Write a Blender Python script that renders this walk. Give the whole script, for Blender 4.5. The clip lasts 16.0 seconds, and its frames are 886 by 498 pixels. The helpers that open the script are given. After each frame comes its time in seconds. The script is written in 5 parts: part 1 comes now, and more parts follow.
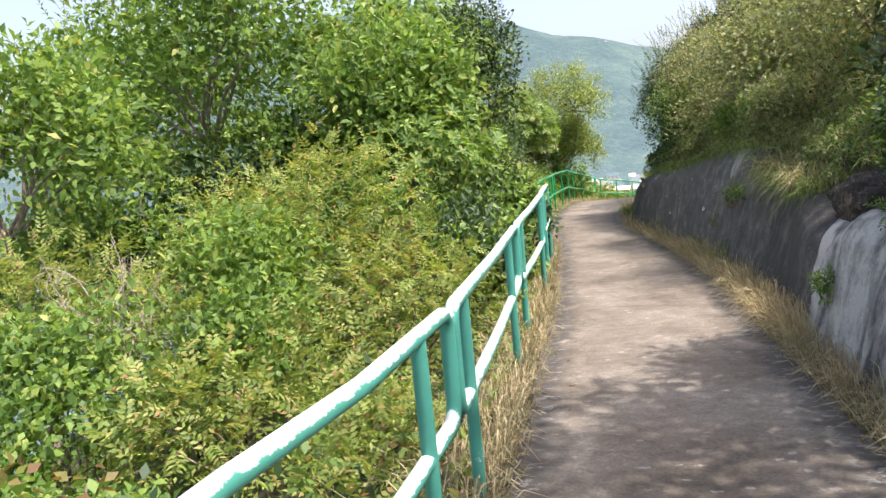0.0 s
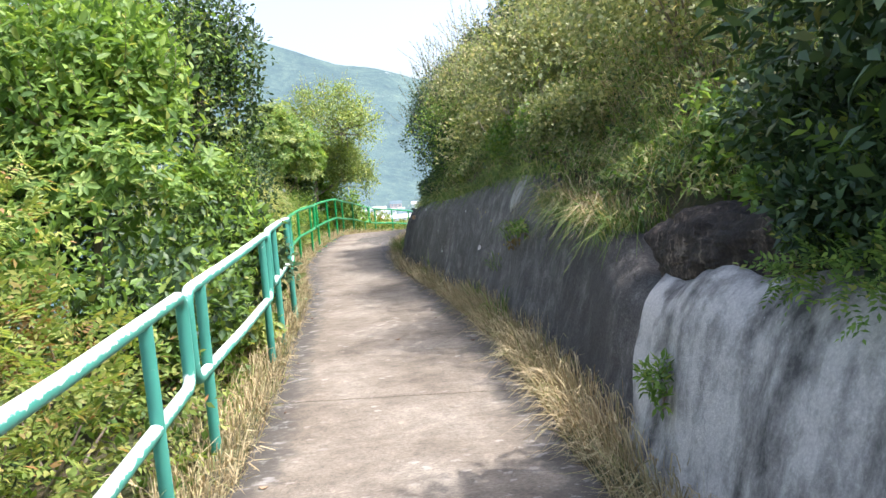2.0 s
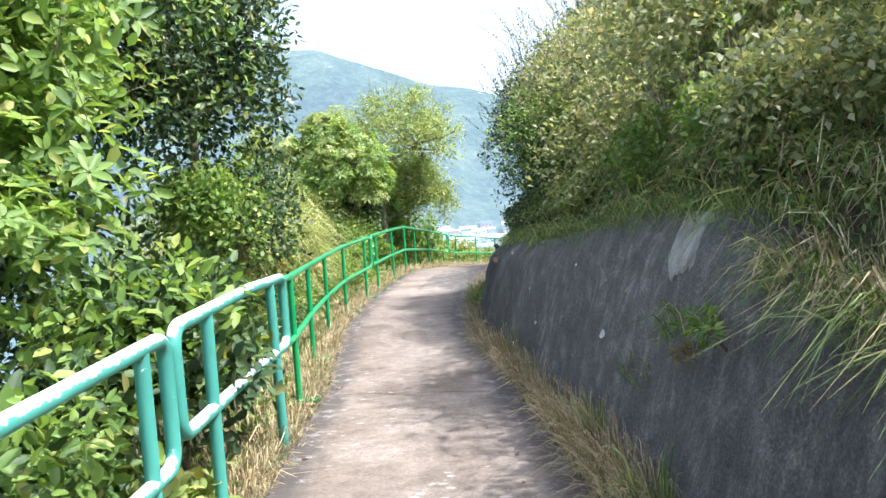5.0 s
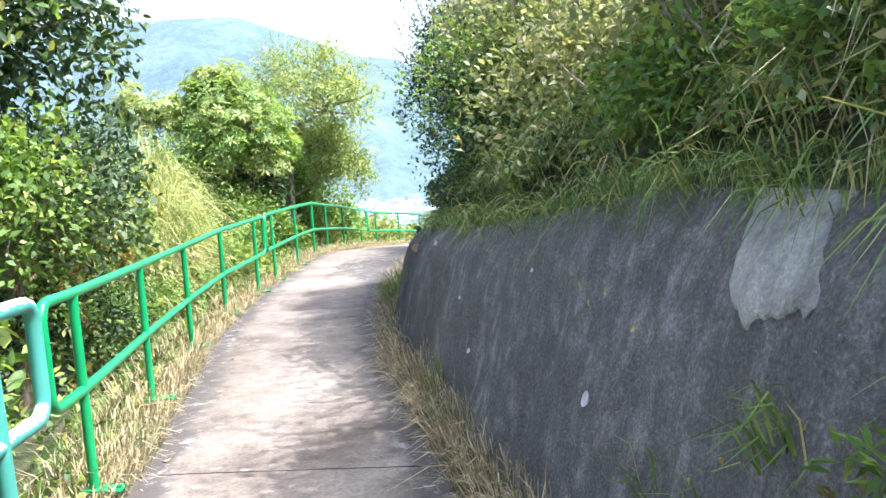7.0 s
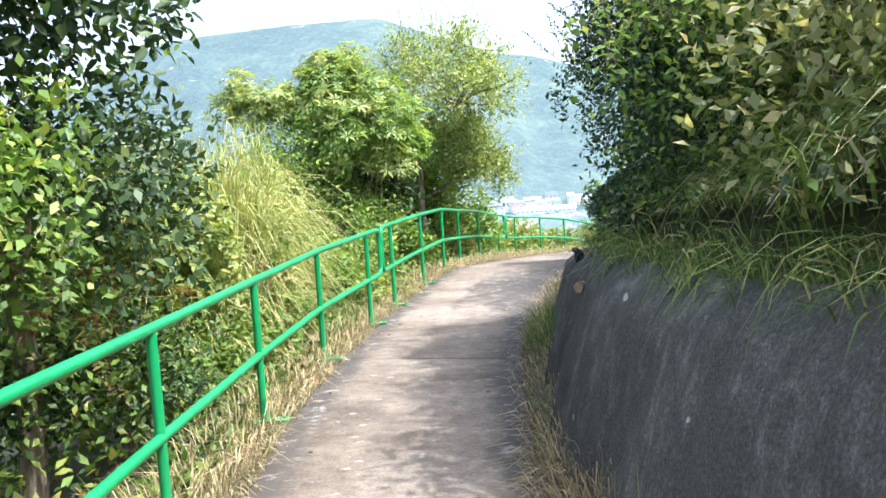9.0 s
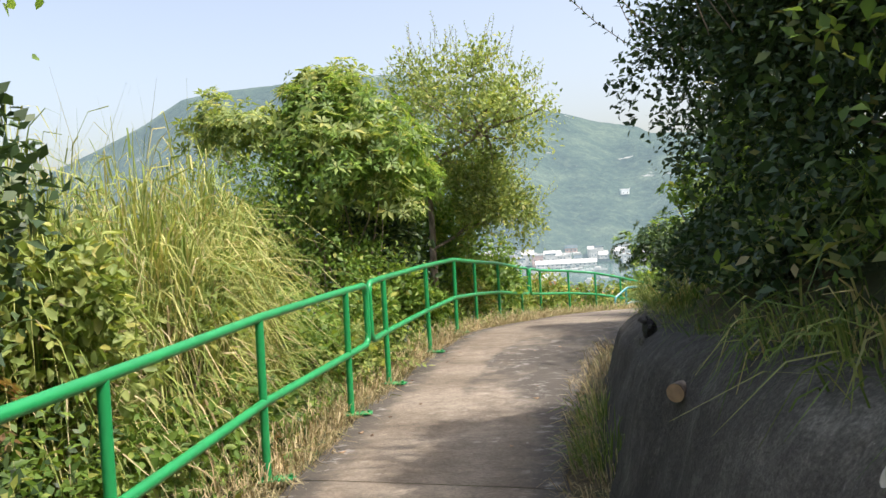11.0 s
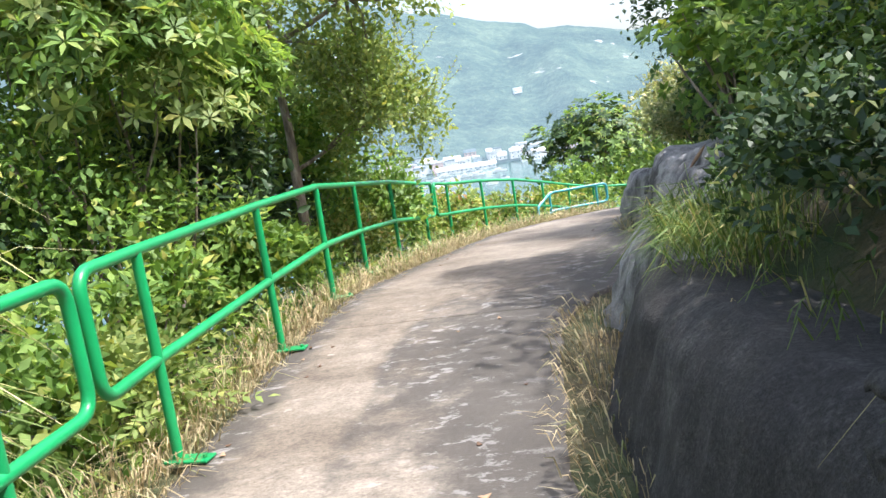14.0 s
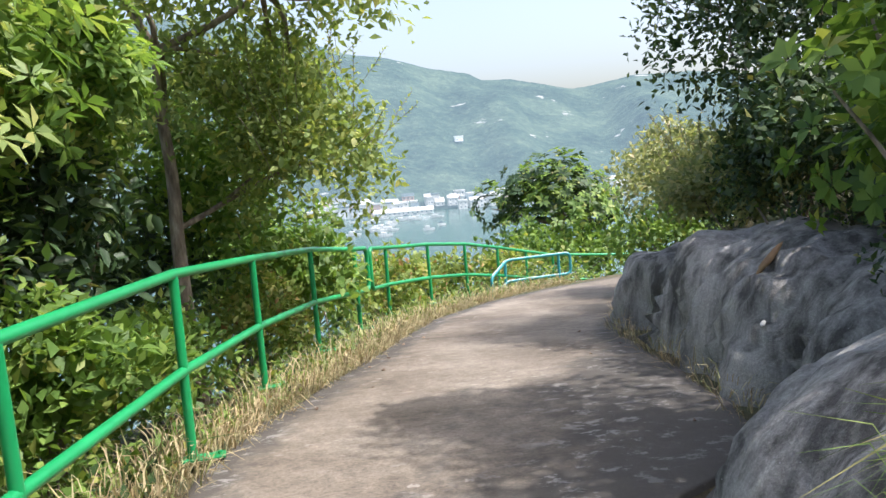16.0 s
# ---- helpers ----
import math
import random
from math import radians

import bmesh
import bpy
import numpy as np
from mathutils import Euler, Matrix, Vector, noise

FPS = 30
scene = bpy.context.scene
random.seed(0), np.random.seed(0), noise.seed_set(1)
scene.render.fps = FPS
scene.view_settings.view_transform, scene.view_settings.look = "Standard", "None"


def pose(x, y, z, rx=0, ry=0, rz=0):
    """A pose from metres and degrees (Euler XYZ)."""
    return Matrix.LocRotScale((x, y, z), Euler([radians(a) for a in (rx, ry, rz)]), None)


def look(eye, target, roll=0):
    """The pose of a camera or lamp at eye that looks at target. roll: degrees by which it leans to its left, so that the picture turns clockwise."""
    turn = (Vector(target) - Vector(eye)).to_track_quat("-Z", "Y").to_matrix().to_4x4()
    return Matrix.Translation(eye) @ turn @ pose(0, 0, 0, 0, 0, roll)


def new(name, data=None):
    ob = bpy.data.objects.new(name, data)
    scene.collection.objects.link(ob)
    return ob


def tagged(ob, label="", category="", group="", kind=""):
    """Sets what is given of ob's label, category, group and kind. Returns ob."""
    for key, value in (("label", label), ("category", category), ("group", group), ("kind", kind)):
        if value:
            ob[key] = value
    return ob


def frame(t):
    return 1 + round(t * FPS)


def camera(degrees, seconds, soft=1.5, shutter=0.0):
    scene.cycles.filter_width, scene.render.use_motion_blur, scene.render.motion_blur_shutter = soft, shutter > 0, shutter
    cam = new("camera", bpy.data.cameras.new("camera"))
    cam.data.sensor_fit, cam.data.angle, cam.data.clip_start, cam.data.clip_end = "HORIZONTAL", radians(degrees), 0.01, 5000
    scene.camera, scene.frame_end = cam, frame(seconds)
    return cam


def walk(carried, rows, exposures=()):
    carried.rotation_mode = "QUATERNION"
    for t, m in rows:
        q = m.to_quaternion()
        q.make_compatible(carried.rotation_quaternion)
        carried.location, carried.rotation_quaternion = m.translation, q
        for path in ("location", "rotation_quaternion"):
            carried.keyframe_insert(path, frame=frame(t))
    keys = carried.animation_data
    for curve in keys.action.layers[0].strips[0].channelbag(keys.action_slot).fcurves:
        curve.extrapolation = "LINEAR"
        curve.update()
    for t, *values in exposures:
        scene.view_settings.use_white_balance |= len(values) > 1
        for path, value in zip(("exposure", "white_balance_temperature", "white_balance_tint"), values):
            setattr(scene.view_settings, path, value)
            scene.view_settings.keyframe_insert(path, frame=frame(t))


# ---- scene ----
cam = camera(58.8, 16.0)
PATH = [
    (0, (2.095, -0.252, 1.801), (1.758, 1.706, 1.572), -5.2),
    (0.5, (2.2, 0.44, 1.776), (1.96, 2.414, 1.566), -6.7),
    (1, (2.351, 1.205, 1.73), (2.456, 3.191, 1.516), -5.4),
    (1.5, (2.42, 1.927, 1.71), (2.514, 3.914, 1.512), -5.0),
    (2, (2.581, 2.647, 1.698), (2.787, 4.626, 1.493), -4.5),
    (2.5, (2.742, 3.36, 1.703), (2.888, 5.346, 1.524), -5.0),
    (3, (2.896, 4.092, 1.69), (3.162, 6.068, 1.53), -4.3),
    (3.5, (2.827, 4.911, 1.708), (2.99, 6.9, 1.569), -5.0),
    (4, (2.964, 5.63, 1.755), (3.106, 7.619, 1.606), -4.4),
    (4.2, (2.983, 5.941, 1.754), (3.043, 7.936, 1.625), -4.9),
    (6.3, (3.105, 8.634, 1.731), (3.062, 10.627, 1.566), -3.8),
    (6.5, (3.126, 8.959, 1.687), (3.124, 10.952, 1.521), -4.1),
    (7, (3.278, 9.546, 1.691), (3.438, 11.528, 1.471), -3.9),
    (7.5, (3.294, 10.208, 1.723), (3.332, 12.197, 1.512), -4.7),
    (8, (3.299, 10.85, 1.733), (3.367, 12.837, 1.521), -4.5),
    (8.2, (3.259, 11.131, 1.755), (3.204, 13.12, 1.555), -4.5),
    (10.3, (3.145, 13.769, 1.64), (2.857, 15.737, 1.428), -4.1),
    (10.5, (3.087, 14.037, 1.623), (2.747, 16.003, 1.484), -4.6),
    (11, (3.076, 14.636, 1.568), (2.851, 16.623, 1.502), -3.4),
    (11.5, (2.964, 15.269, 1.532), (2.78, 17.261, 1.51), -3.4),
    (12, (2.996, 15.942, 1.527), (2.901, 17.94, 1.482), -3.9),
    (12.5, (2.889, 16.689, 1.461), (2.616, 18.67, 1.422), -5.1),
    (13, (3.004, 17.289, 1.45), (3.124, 19.276, 1.263), -7.8),
    (13.5, (2.979, 17.982, 1.43), (3.034, 19.963, 1.163), -8.5),
    (14, (3.036, 18.701, 1.426), (3.03, 20.676, 1.113), -8.7),
    (14.5, (3.011, 19.442, 1.443), (2.901, 21.415, 1.13), -9.4),
    (15, (3.068, 20.139, 1.468), (2.984, 22.112, 1.153), -9.0),
    (15.5, (3.021, 20.884, 1.535), (3.148, 22.866, 1.294), -5.7),
    (16, (3.053, 21.526, 1.535), (3.228, 23.506, 1.312), -4.6),
]
EXPOSURES = [(0, 1.28, 6650, 17), (1.5, 1.48, 6400, 15.5), (2.5, 1.58, 6150, 15), (3.5, 1.55, 6100, 17), (4.2, 1.7, 6050, 17), (6.3, 1.93, 5900, 17.5), (7, 2.19, 5850, 18.0), (8.2, 2.05, 6000, 17.0), (10.3, 1.4, 6350, 13.5), (11, 1.05, 6970, 15), (11.5, 0.83, 6970, 14), (12, 1.22, 7170, 14), (12.5, 0.87, 6770, 13), (13, 1.5, 6470, 13), (13.5, 1.6, 6270, 15.5), (14.5, 1.6, 6220, 14.5), (15.5, 1.24, 6270, 15.5), (16, 1.21, 6320, 15.5)]
walk(cam, [(t, look(eye, target, roll)) for t, eye, target, roll in PATH], EXPOSURES)

# ---- world, sun ----
SUN_EL, SUN_AZ = 60.0, 108.0        # azimuth clockwise from +y
world = bpy.data.worlds.new("world")
scene.world = world
world.use_nodes = True
wn = world.node_tree
sky = wn.nodes.new("ShaderNodeTexSky")
sky.sky_type = "NISHITA"
sky.sun_disc = False
sky.sun_elevation, sky.sun_rotation = radians(SUN_EL), radians(SUN_AZ)
sky.air_density, sky.dust_density, sky.ozone_density = 1.1, 4.2, 1.2
bg = wn.nodes["Background"]
bg.inputs["Strength"].default_value = 0.14
haze = wn.nodes.new("ShaderNodeHueSaturation")
haze.inputs["Saturation"].default_value = 0.85
wn.links.new(sky.outputs[0], haze.inputs["Color"])
wn.links.new(haze.outputs[0], bg.inputs["Color"])
lamp = bpy.data.lights.new("sun", "SUN")
lamp.energy, lamp.angle, lamp.color = 2.8, radians(0.9), (1.0, 0.96, 0.9)
sun = new("sun", lamp)
sd = Vector((math.sin(radians(SUN_AZ)) * math.cos(radians(SUN_EL)), math.cos(radians(SUN_AZ)) * math.cos(radians(SUN_EL)), math.sin(radians(SUN_EL))))
sun.matrix_world = look(sd * 50, (0, 0, 0))


# ---- materials ----
def mat_base(name, rough=0.8):
    m = bpy.data.materials.new(name)
    m.use_nodes = True
    nt = m.node_tree
    p = nt.nodes["Principled BSDF"]
    p.inputs["Roughness"].default_value = rough
    return m, nt, p


def nd(nt, kind, **inputs):
    n = nt.nodes.new(kind)
    for k, v in inputs.items():
        n.inputs[k.replace("_", " ")].default_value = v
    return n


def ramp(nt, src, stops):
    r = nt.nodes.new("ShaderNodeValToRGB")
    while len(r.color_ramp.elements) < len(stops):
        r.color_ramp.elements.new(0.5)
    for e, (pos, c) in zip(r.color_ramp.elements, stops):
        e.position = pos
        e.color = (*c, 1) if len(c) == 3 else c
    nt.links.new(src, r.inputs[0])
    return r.outputs[0]


def coords(nt, scale=(1, 1, 1), obj=True, rot=(0, 0, 0)):
    tc = nt.nodes.new("ShaderNodeTexCoord")
    mp = nt.nodes.new("ShaderNodeMapping")
    mp.inputs["Scale"].default_value = scale
    mp.inputs["Rotation"].default_value = [radians(a) for a in rot]
    nt.links.new(tc.outputs["Object" if obj else "Generated"], mp.inputs[0])
    return mp.outputs[0]


def noise_tex(nt, vec, scale, detail=4, rough=0.55):
    n = nd(nt, "ShaderNodeTexNoise", Scale=scale, Detail=detail, Roughness=rough)
    nt.links.new(vec, n.inputs["Vector"])
    return n.outputs["Fac"]


def mixc(nt, fac, a, b, mode="MIX"):
    m = nt.nodes.new("ShaderNodeMix")
    m.data_type, m.blend_type = "RGBA", mode
    for sock, v in ((m.inputs[0], fac), (m.inputs[6], a), (m.inputs[7], b)):
        if isinstance(v, (int, float)):
            sock.default_value = v
        elif isinstance(v, tuple):
            sock.default_value = (*v, 1)
        else:
            nt.links.new(v, sock)
    return m.outputs[2]


def bump(nt, p, height, strength=0.4, dist=0.02):
    b = nd(nt, "ShaderNodeBump", Strength=strength, Distance=dist)
    nt.links.new(height, b.inputs["Height"])
    nt.links.new(b.outputs[0], p.inputs["Normal"])


def leaf_mat(name, stops, rough=0.5, thin=0.42, warm=None):
    """Leaves: colour differs from leaf to leaf and from clump to clump; light shines through them."""
    m, nt, p = mat_base(name, rough)
    geo = nt.nodes.new("ShaderNodeNewGeometry")
    col = ramp(nt, geo.outputs["Random Per Island"], stops)
    n = noise_tex(nt, coords(nt), 1.7, 3)
    dull = ramp(nt, n, [(0.3, (0.68, 0.72, 0.66)), (0.7, (1.15, 1.1, 1.0))])
    col = mixc(nt, 1.0, col, dull, "MULTIPLY")
    nt.links.new(col, p.inputs["Base Color"])
    p.inputs["Specular IOR Level"].default_value = 0.35
    tr = nt.nodes.new("ShaderNodeBsdfTranslucent")
    tint = mixc(nt, 1.0, col, warm or (1.27, 1.25, 0.68), "MULTIPLY")
    nt.links.new(tint, tr.inputs[0])
    ms = nd(nt, "ShaderNodeMixShader", Fac=thin)
    nt.links.new(p.outputs[0], ms.inputs[1])
    nt.links.new(tr.outputs[0], ms.inputs[2])
    nt.links.new(ms.outputs[0], nt.nodes["Material Output"].inputs[0])
    return m


LEAF_BRIGHT = leaf_mat("leaf_yellow_green", [(0.0, (0.135, 0.215, 0.055)), (0.35, (0.235, 0.325, 0.082)), (0.75, (0.345, 0.405, 0.115)), (0.93, (0.43, 0.41, 0.155)), (1.0, (0.42, 0.21, 0.115))])
LEAF_MID = leaf_mat("leaf_green", [(0.0, (0.091, 0.180, 0.046)), (0.5, (0.168, 0.290, 0.069)), (0.9, (0.276, 0.408, 0.101)), (1.0, (0.398, 0.408, 0.124))])
# dark green leaves, lowered further so the colour also carries deep bush shade
LEAF_DARK = leaf_mat("leaf_dark_green_shade", [(0.0, (0.030, 0.064, 0.030)), (0.6, (0.056, 0.108, 0.044)), (0.95, (0.105, 0.168, 0.062)), (1.0, (0.22, 0.22, 0.078))], rough=0.5, thin=0.2)
LEAF_OLIVE = leaf_mat("leaf_olive", [(0.0, (0.185, 0.23, 0.115)), (0.5, (0.29, 0.335, 0.17)), (0.82, (0.43, 0.455, 0.245)), (1.0, (0.55, 0.48, 0.32))])
LEAF_LIGHT = leaf_mat("leaf_light_green", [(0.0, (0.165, 0.245, 0.08)), (0.5, (0.265, 0.355, 0.12)), (0.9, (0.385, 0.45, 0.165)), (1.0, (0.5, 0.48, 0.15))])
LEAF_RUST = leaf_mat("leaf_rust", [(0.0, (0.168, 0.091, 0.039)), (0.5, (0.252, 0.161, 0.067)), (1.0, (0.269, 0.262, 0.101))])
GRASS_TALL = leaf_mat("grass_tall_mat", [(0.0, (0.16, 0.255, 0.065)), (0.5, (0.325, 0.4, 0.125)), (0.8, (0.46, 0.47, 0.195)), (1.0, (0.53, 0.49, 0.27))], 0.6, 0.3, (1.3, 1.2, 0.7))
GRASS_GREEN = leaf_mat("grass_green_mat", [(0.0, (0.084, 0.154, 0.042)), (0.6, (0.182, 0.280, 0.077)), (0.85, (0.308, 0.378, 0.126)), (1.0, (0.560, 0.462, 0.252))], 0.55, 0.3, (1.3, 1.2, 0.7))
GRASS_DRY = leaf_mat("grass_dry_mat", [(0.0, (0.3, 0.232, 0.135)), (0.5, (0.5, 0.412, 0.26)), (0.8, (0.62, 0.54, 0.365)), (1.0, (0.24, 0.28, 0.1))], 0.75, 0.2, (1.1, 1.0, 0.8))


def bark_mat():
    m, nt, p = mat_base("bark", 0.9)
    v = coords(nt, (1, 1, 0.25))
    n = noise_tex(nt, v, 22, 6)
    c = ramp(nt, n, [(0.3, (0.1, 0.078, 0.058)), (0.55, (0.25, 0.2, 0.155)), (0.75, (0.42, 0.37, 0.31))])
    nt.links.new(c, p.inputs["Base Color"])
    bump(nt, p, n, 0.6, 0.02)
    return m


BARK = bark_mat()


def soil_mat():
    m, nt, p = mat_base("soil_litter", 0.95)
    v = coords(nt)
    a, b = noise_tex(nt, v, 1.3, 5), noise_tex(nt, v, 28, 5, 0.7)
    c = ramp(nt, b, [(0.3, (0.05, 0.045, 0.025)), (0.55, (0.12, 0.095, 0.05)), (0.75, (0.26, 0.19, 0.1))])
    c = mixc(nt, ramp(nt, a, [(0.4, (0, 0, 0)), (0.65, (1, 1, 1))]), c, (0.06, 0.085, 0.03))
    nt.links.new(c, p.inputs["Base Color"])
    bump(nt, p, b, 0.8, 0.05)
    return m


SOIL = soil_mat()


def concrete_path_mat():
    """Broom-finished path concrete, worn pale along the middle, brown with soil and moss at the edges."""
    m, nt, p = mat_base("path_concrete", 0.88)
    v = coords(nt)
    brush = noise_tex(nt, coords(nt, (9.0, 95, 9)), 1.3, 5, 0.7)
    grain = noise_tex(nt, v, 160, 3, 0.7)
    blotch = noise_tex(nt, v, 0.9, 6, 0.62)
    fine = noise_tex(nt, coords(nt, (1.0, 1.5, 1)), 7.0, 8, 0.72)
    c = ramp(nt, blotch, [(0.32, (0.105, 0.085, 0.063)), (0.48, (0.188, 0.158, 0.122)), (0.68, (0.28, 0.245, 0.198))])
    c = mixc(nt, 0.75, c, ramp(nt, fine, [(0.32, (0.6, 0.59, 0.58)), (0.5, (1, 1, 1)), (0.6, (1.1, 1.1, 1.1)), (0.68, (1.6, 1.6, 1.58))]), "MULTIPLY")
    c = mixc(nt, 0.16, c, ramp(nt, brush, [(0.35, (0.62, 0.62, 0.62)), (0.6, (1.15, 1.15, 1.15))]), "MULTIPLY")
    c = mixc(nt, 0.5, c, ramp(nt, grain, [(0.35, (0.6, 0.6, 0.6)), (0.65, (1.2, 1.2, 1.2))]), "MULTIPLY")
    speck = noise_tex(nt, coords(nt, (1.0, 1.25, 1)), 42, 7, 0.8)
    c = mixc(nt, 0.8, c, ramp(nt, speck, [(0.34, (0.5, 0.49, 0.48)), (0.5, (1, 1, 1)), (0.64, (1.4, 1.4, 1.38))]), "MULTIPLY")
    vo = nd(nt, "ShaderNodeTexVoronoi", Scale=6.0)
    nt.links.new(coords(nt, (1.0, 1.6, 1)), vo.inputs["Vector"])
    wob = noise_tex(nt, v, 40, 4)
    ck = nt.nodes.new("ShaderNodeMath")
    ck.operation = "MULTIPLY_ADD"
    ck.inputs[1].default_value = 0.5
    nt.links.new(wob, ck.inputs[0])
    nt.links.new(vo.outputs["Distance"], ck.inputs[2])
    chips = ramp(nt, ck.outputs[0], [(0.4, (1, 1, 1)), (0.45, (0, 0, 0))])
    where = ramp(nt, noise_tex(nt, v, 1.1, 3), [(0.44, (0, 0, 0)), (0.6, (0.6, 0.6, 0.6))])
    c = mixc(nt, mixc(nt, 1.0, chips, where, "MULTIPLY"), c, (0.4, 0.37, 0.325))
    at = nt.nodes.new("ShaderNodeAttribute")
    at.attribute_name = "edge"
    en = noise_tex(nt, v, 3.5, 5, 0.7)
    ad = nt.nodes.new("ShaderNodeMath")
    ad.operation = "ADD"
    nt.links.new(at.outputs["Fac"], ad.inputs[0])
    nt.links.new(en, ad.inputs[1])
    c = mixc(nt, ramp(nt, ad.outputs[0], [(0.64, (0, 0, 0)), (0.95, (0.88, 0.88, 0.88))]), c, (0.06, 0.055, 0.047))
    flake = noise_tex(nt, coords(nt, (1.0, 1.7, 1)), 5.0, 10, 0.76)
    fl = mixc(nt, 1.0, ramp(nt, flake, [(0.555, (0, 0, 0)), (0.59, (0.6, 0.6, 0.6))]), ramp(nt, at.outputs["Fac"], [(0.2, (0, 0, 0)), (0.4, (1, 1, 1)), (0.68, (0.35, 0.35, 0.35))]), "MULTIPLY")
    c = mixc(nt, fl, c, (0.36, 0.35, 0.33))
    nt.links.new(c, p.inputs["Base Color"])
    h = nt.nodes.new("ShaderNodeMath")
    h.operation = "ADD"
    nt.links.new(brush, h.inputs[0])
    nt.links.new(grain, h.inputs[1])
    bump(nt, p, h.outputs[0], 0.45, 0.006)
    return m


PATH_MAT = concrete_path_mat()


def wall_mat(name, dark, mid, pale, amount, streak, mottle=0.4, grit=0.85, dark_ends=None):
    """Sprayed concrete with downward streaks of dark growth over a paler ground."""
    m, nt, p = mat_base(name, 0.92)
    v = coords(nt)
    s = noise_tex(nt, coords(nt, (1, 1, 0.14), rot=(0, 12, 0)), streak, 6, 0.62)
    big = noise_tex(nt, coords(nt, (1, 0.8, 0.35)), 1.6, 4)
    g = noise_tex(nt, v, 60, 5, 0.75)
    ad = nt.nodes.new("ShaderNodeMath")
    ad.operation = "ADD"
    nt.links.new(s, ad.inputs[0])
    nt.links.new(big, ad.inputs[1])
    hf = nt.nodes.new("ShaderNodeMath")
    hf.operation = "MULTIPLY"
    hf.inputs[1].default_value = 0.5
    nt.links.new(ad.outputs[0], hf.inputs[0])
    blot = noise_tex(nt, v, 5.5, 6, 0.68)
    c = ramp(nt, mixc(nt, mottle, hf.outputs[0], blot), [(amount - 0.07, dark), (amount, mid), (amount + 0.07, pale)])
    c = mixc(nt, grit, c, ramp(nt, g, [(0.3, (0.4, 0.4, 0.4)), (0.52, (1, 1, 1)), (0.7, (1.9, 1.9, 1.85))]), "MULTIPLY")
    vo = nd(nt, "ShaderNodeTexVoronoi", Scale=26.0)
    nt.links.new(v, vo.inputs["Vector"])
    few = noise_tex(nt, v, 3.0, 3)
    spot = ramp(nt, vo.outputs["Distance"], [(0.05, (1, 1, 1)), (0.12, (0, 0, 0))])
    spot = mixc(nt, 1.0, spot, ramp(nt, few, [(0.5, (0, 0, 0)), (0.6, (0.8, 0.8, 0.8))]), "MULTIPLY")
    c = mixc(nt, spot, c, tuple(min(0.5, 2.4 * k) for k in mid))
    if dark_ends:
        # both wall ends multiplied darker in patches; the far one holds the bush's shade
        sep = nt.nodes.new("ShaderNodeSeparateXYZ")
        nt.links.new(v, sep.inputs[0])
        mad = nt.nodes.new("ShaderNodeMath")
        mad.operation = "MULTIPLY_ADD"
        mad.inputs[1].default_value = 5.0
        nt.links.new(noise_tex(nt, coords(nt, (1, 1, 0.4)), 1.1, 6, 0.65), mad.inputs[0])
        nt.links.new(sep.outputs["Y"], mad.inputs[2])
        rng_ = nd(nt, "ShaderNodeMapRange", From_Min=dark_ends[0] + 2.5, From_Max=dark_ends[1] + 2.5)
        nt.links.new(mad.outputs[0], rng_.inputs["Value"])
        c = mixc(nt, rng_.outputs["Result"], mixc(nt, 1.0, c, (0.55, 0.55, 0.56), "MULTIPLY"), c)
        far_ = nd(nt, "ShaderNodeMapRange", From_Min=dark_ends[2] + 2.5, From_Max=dark_ends[3] + 2.5)
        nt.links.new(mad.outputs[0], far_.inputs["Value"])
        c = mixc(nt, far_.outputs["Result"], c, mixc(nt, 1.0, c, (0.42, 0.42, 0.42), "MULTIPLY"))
    nt.links.new(c, p.inputs["Base Color"])
    h = nt.nodes.new("ShaderNodeMath")
    h.operation = "ADD"
    lump = noise_tex(nt, coords(nt, (1, 1, 0.7)), 9, 5, 0.6)
    both = mixc(nt, 0.62, s, lump)
    nt.links.new(both, h.inputs[0])
    nt.links.new(g, h.inputs[1])
    bump(nt, p, h.outputs[0], 0.25 + 0.7 * grit, 0.035)
    return m


WALL_DARK = wall_mat("wall_dark", (0.14, 0.131, 0.119), (0.21, 0.198, 0.181), (0.33, 0.312, 0.286), 0.55, 13, dark_ends=(9.6, 11.2, 15.6, 18.0))
WALL_PALE = wall_mat("wall_pale", (0.075, 0.073, 0.07), (0.27, 0.258, 0.24), (0.5, 0.48, 0.445), 0.49, 5, 0.3, 0.34)
ROCK = wall_mat("rock_grey", (0.085, 0.081, 0.075), (0.26, 0.251, 0.236), (0.42, 0.405, 0.38), 0.485, 8, 0.1, 0.45)
BOULDER = wall_mat("boulder_dark", (0.022, 0.016, 0.012), (0.055, 0.041, 0.031), (0.25, 0.2, 0.155), 0.535, 34)
PATCH = wall_mat("plaster_patch", (0.17, 0.158, 0.138), (0.3, 0.282, 0.25), (0.42, 0.4, 0.355), 0.46, 9, 0.4, 0.5)


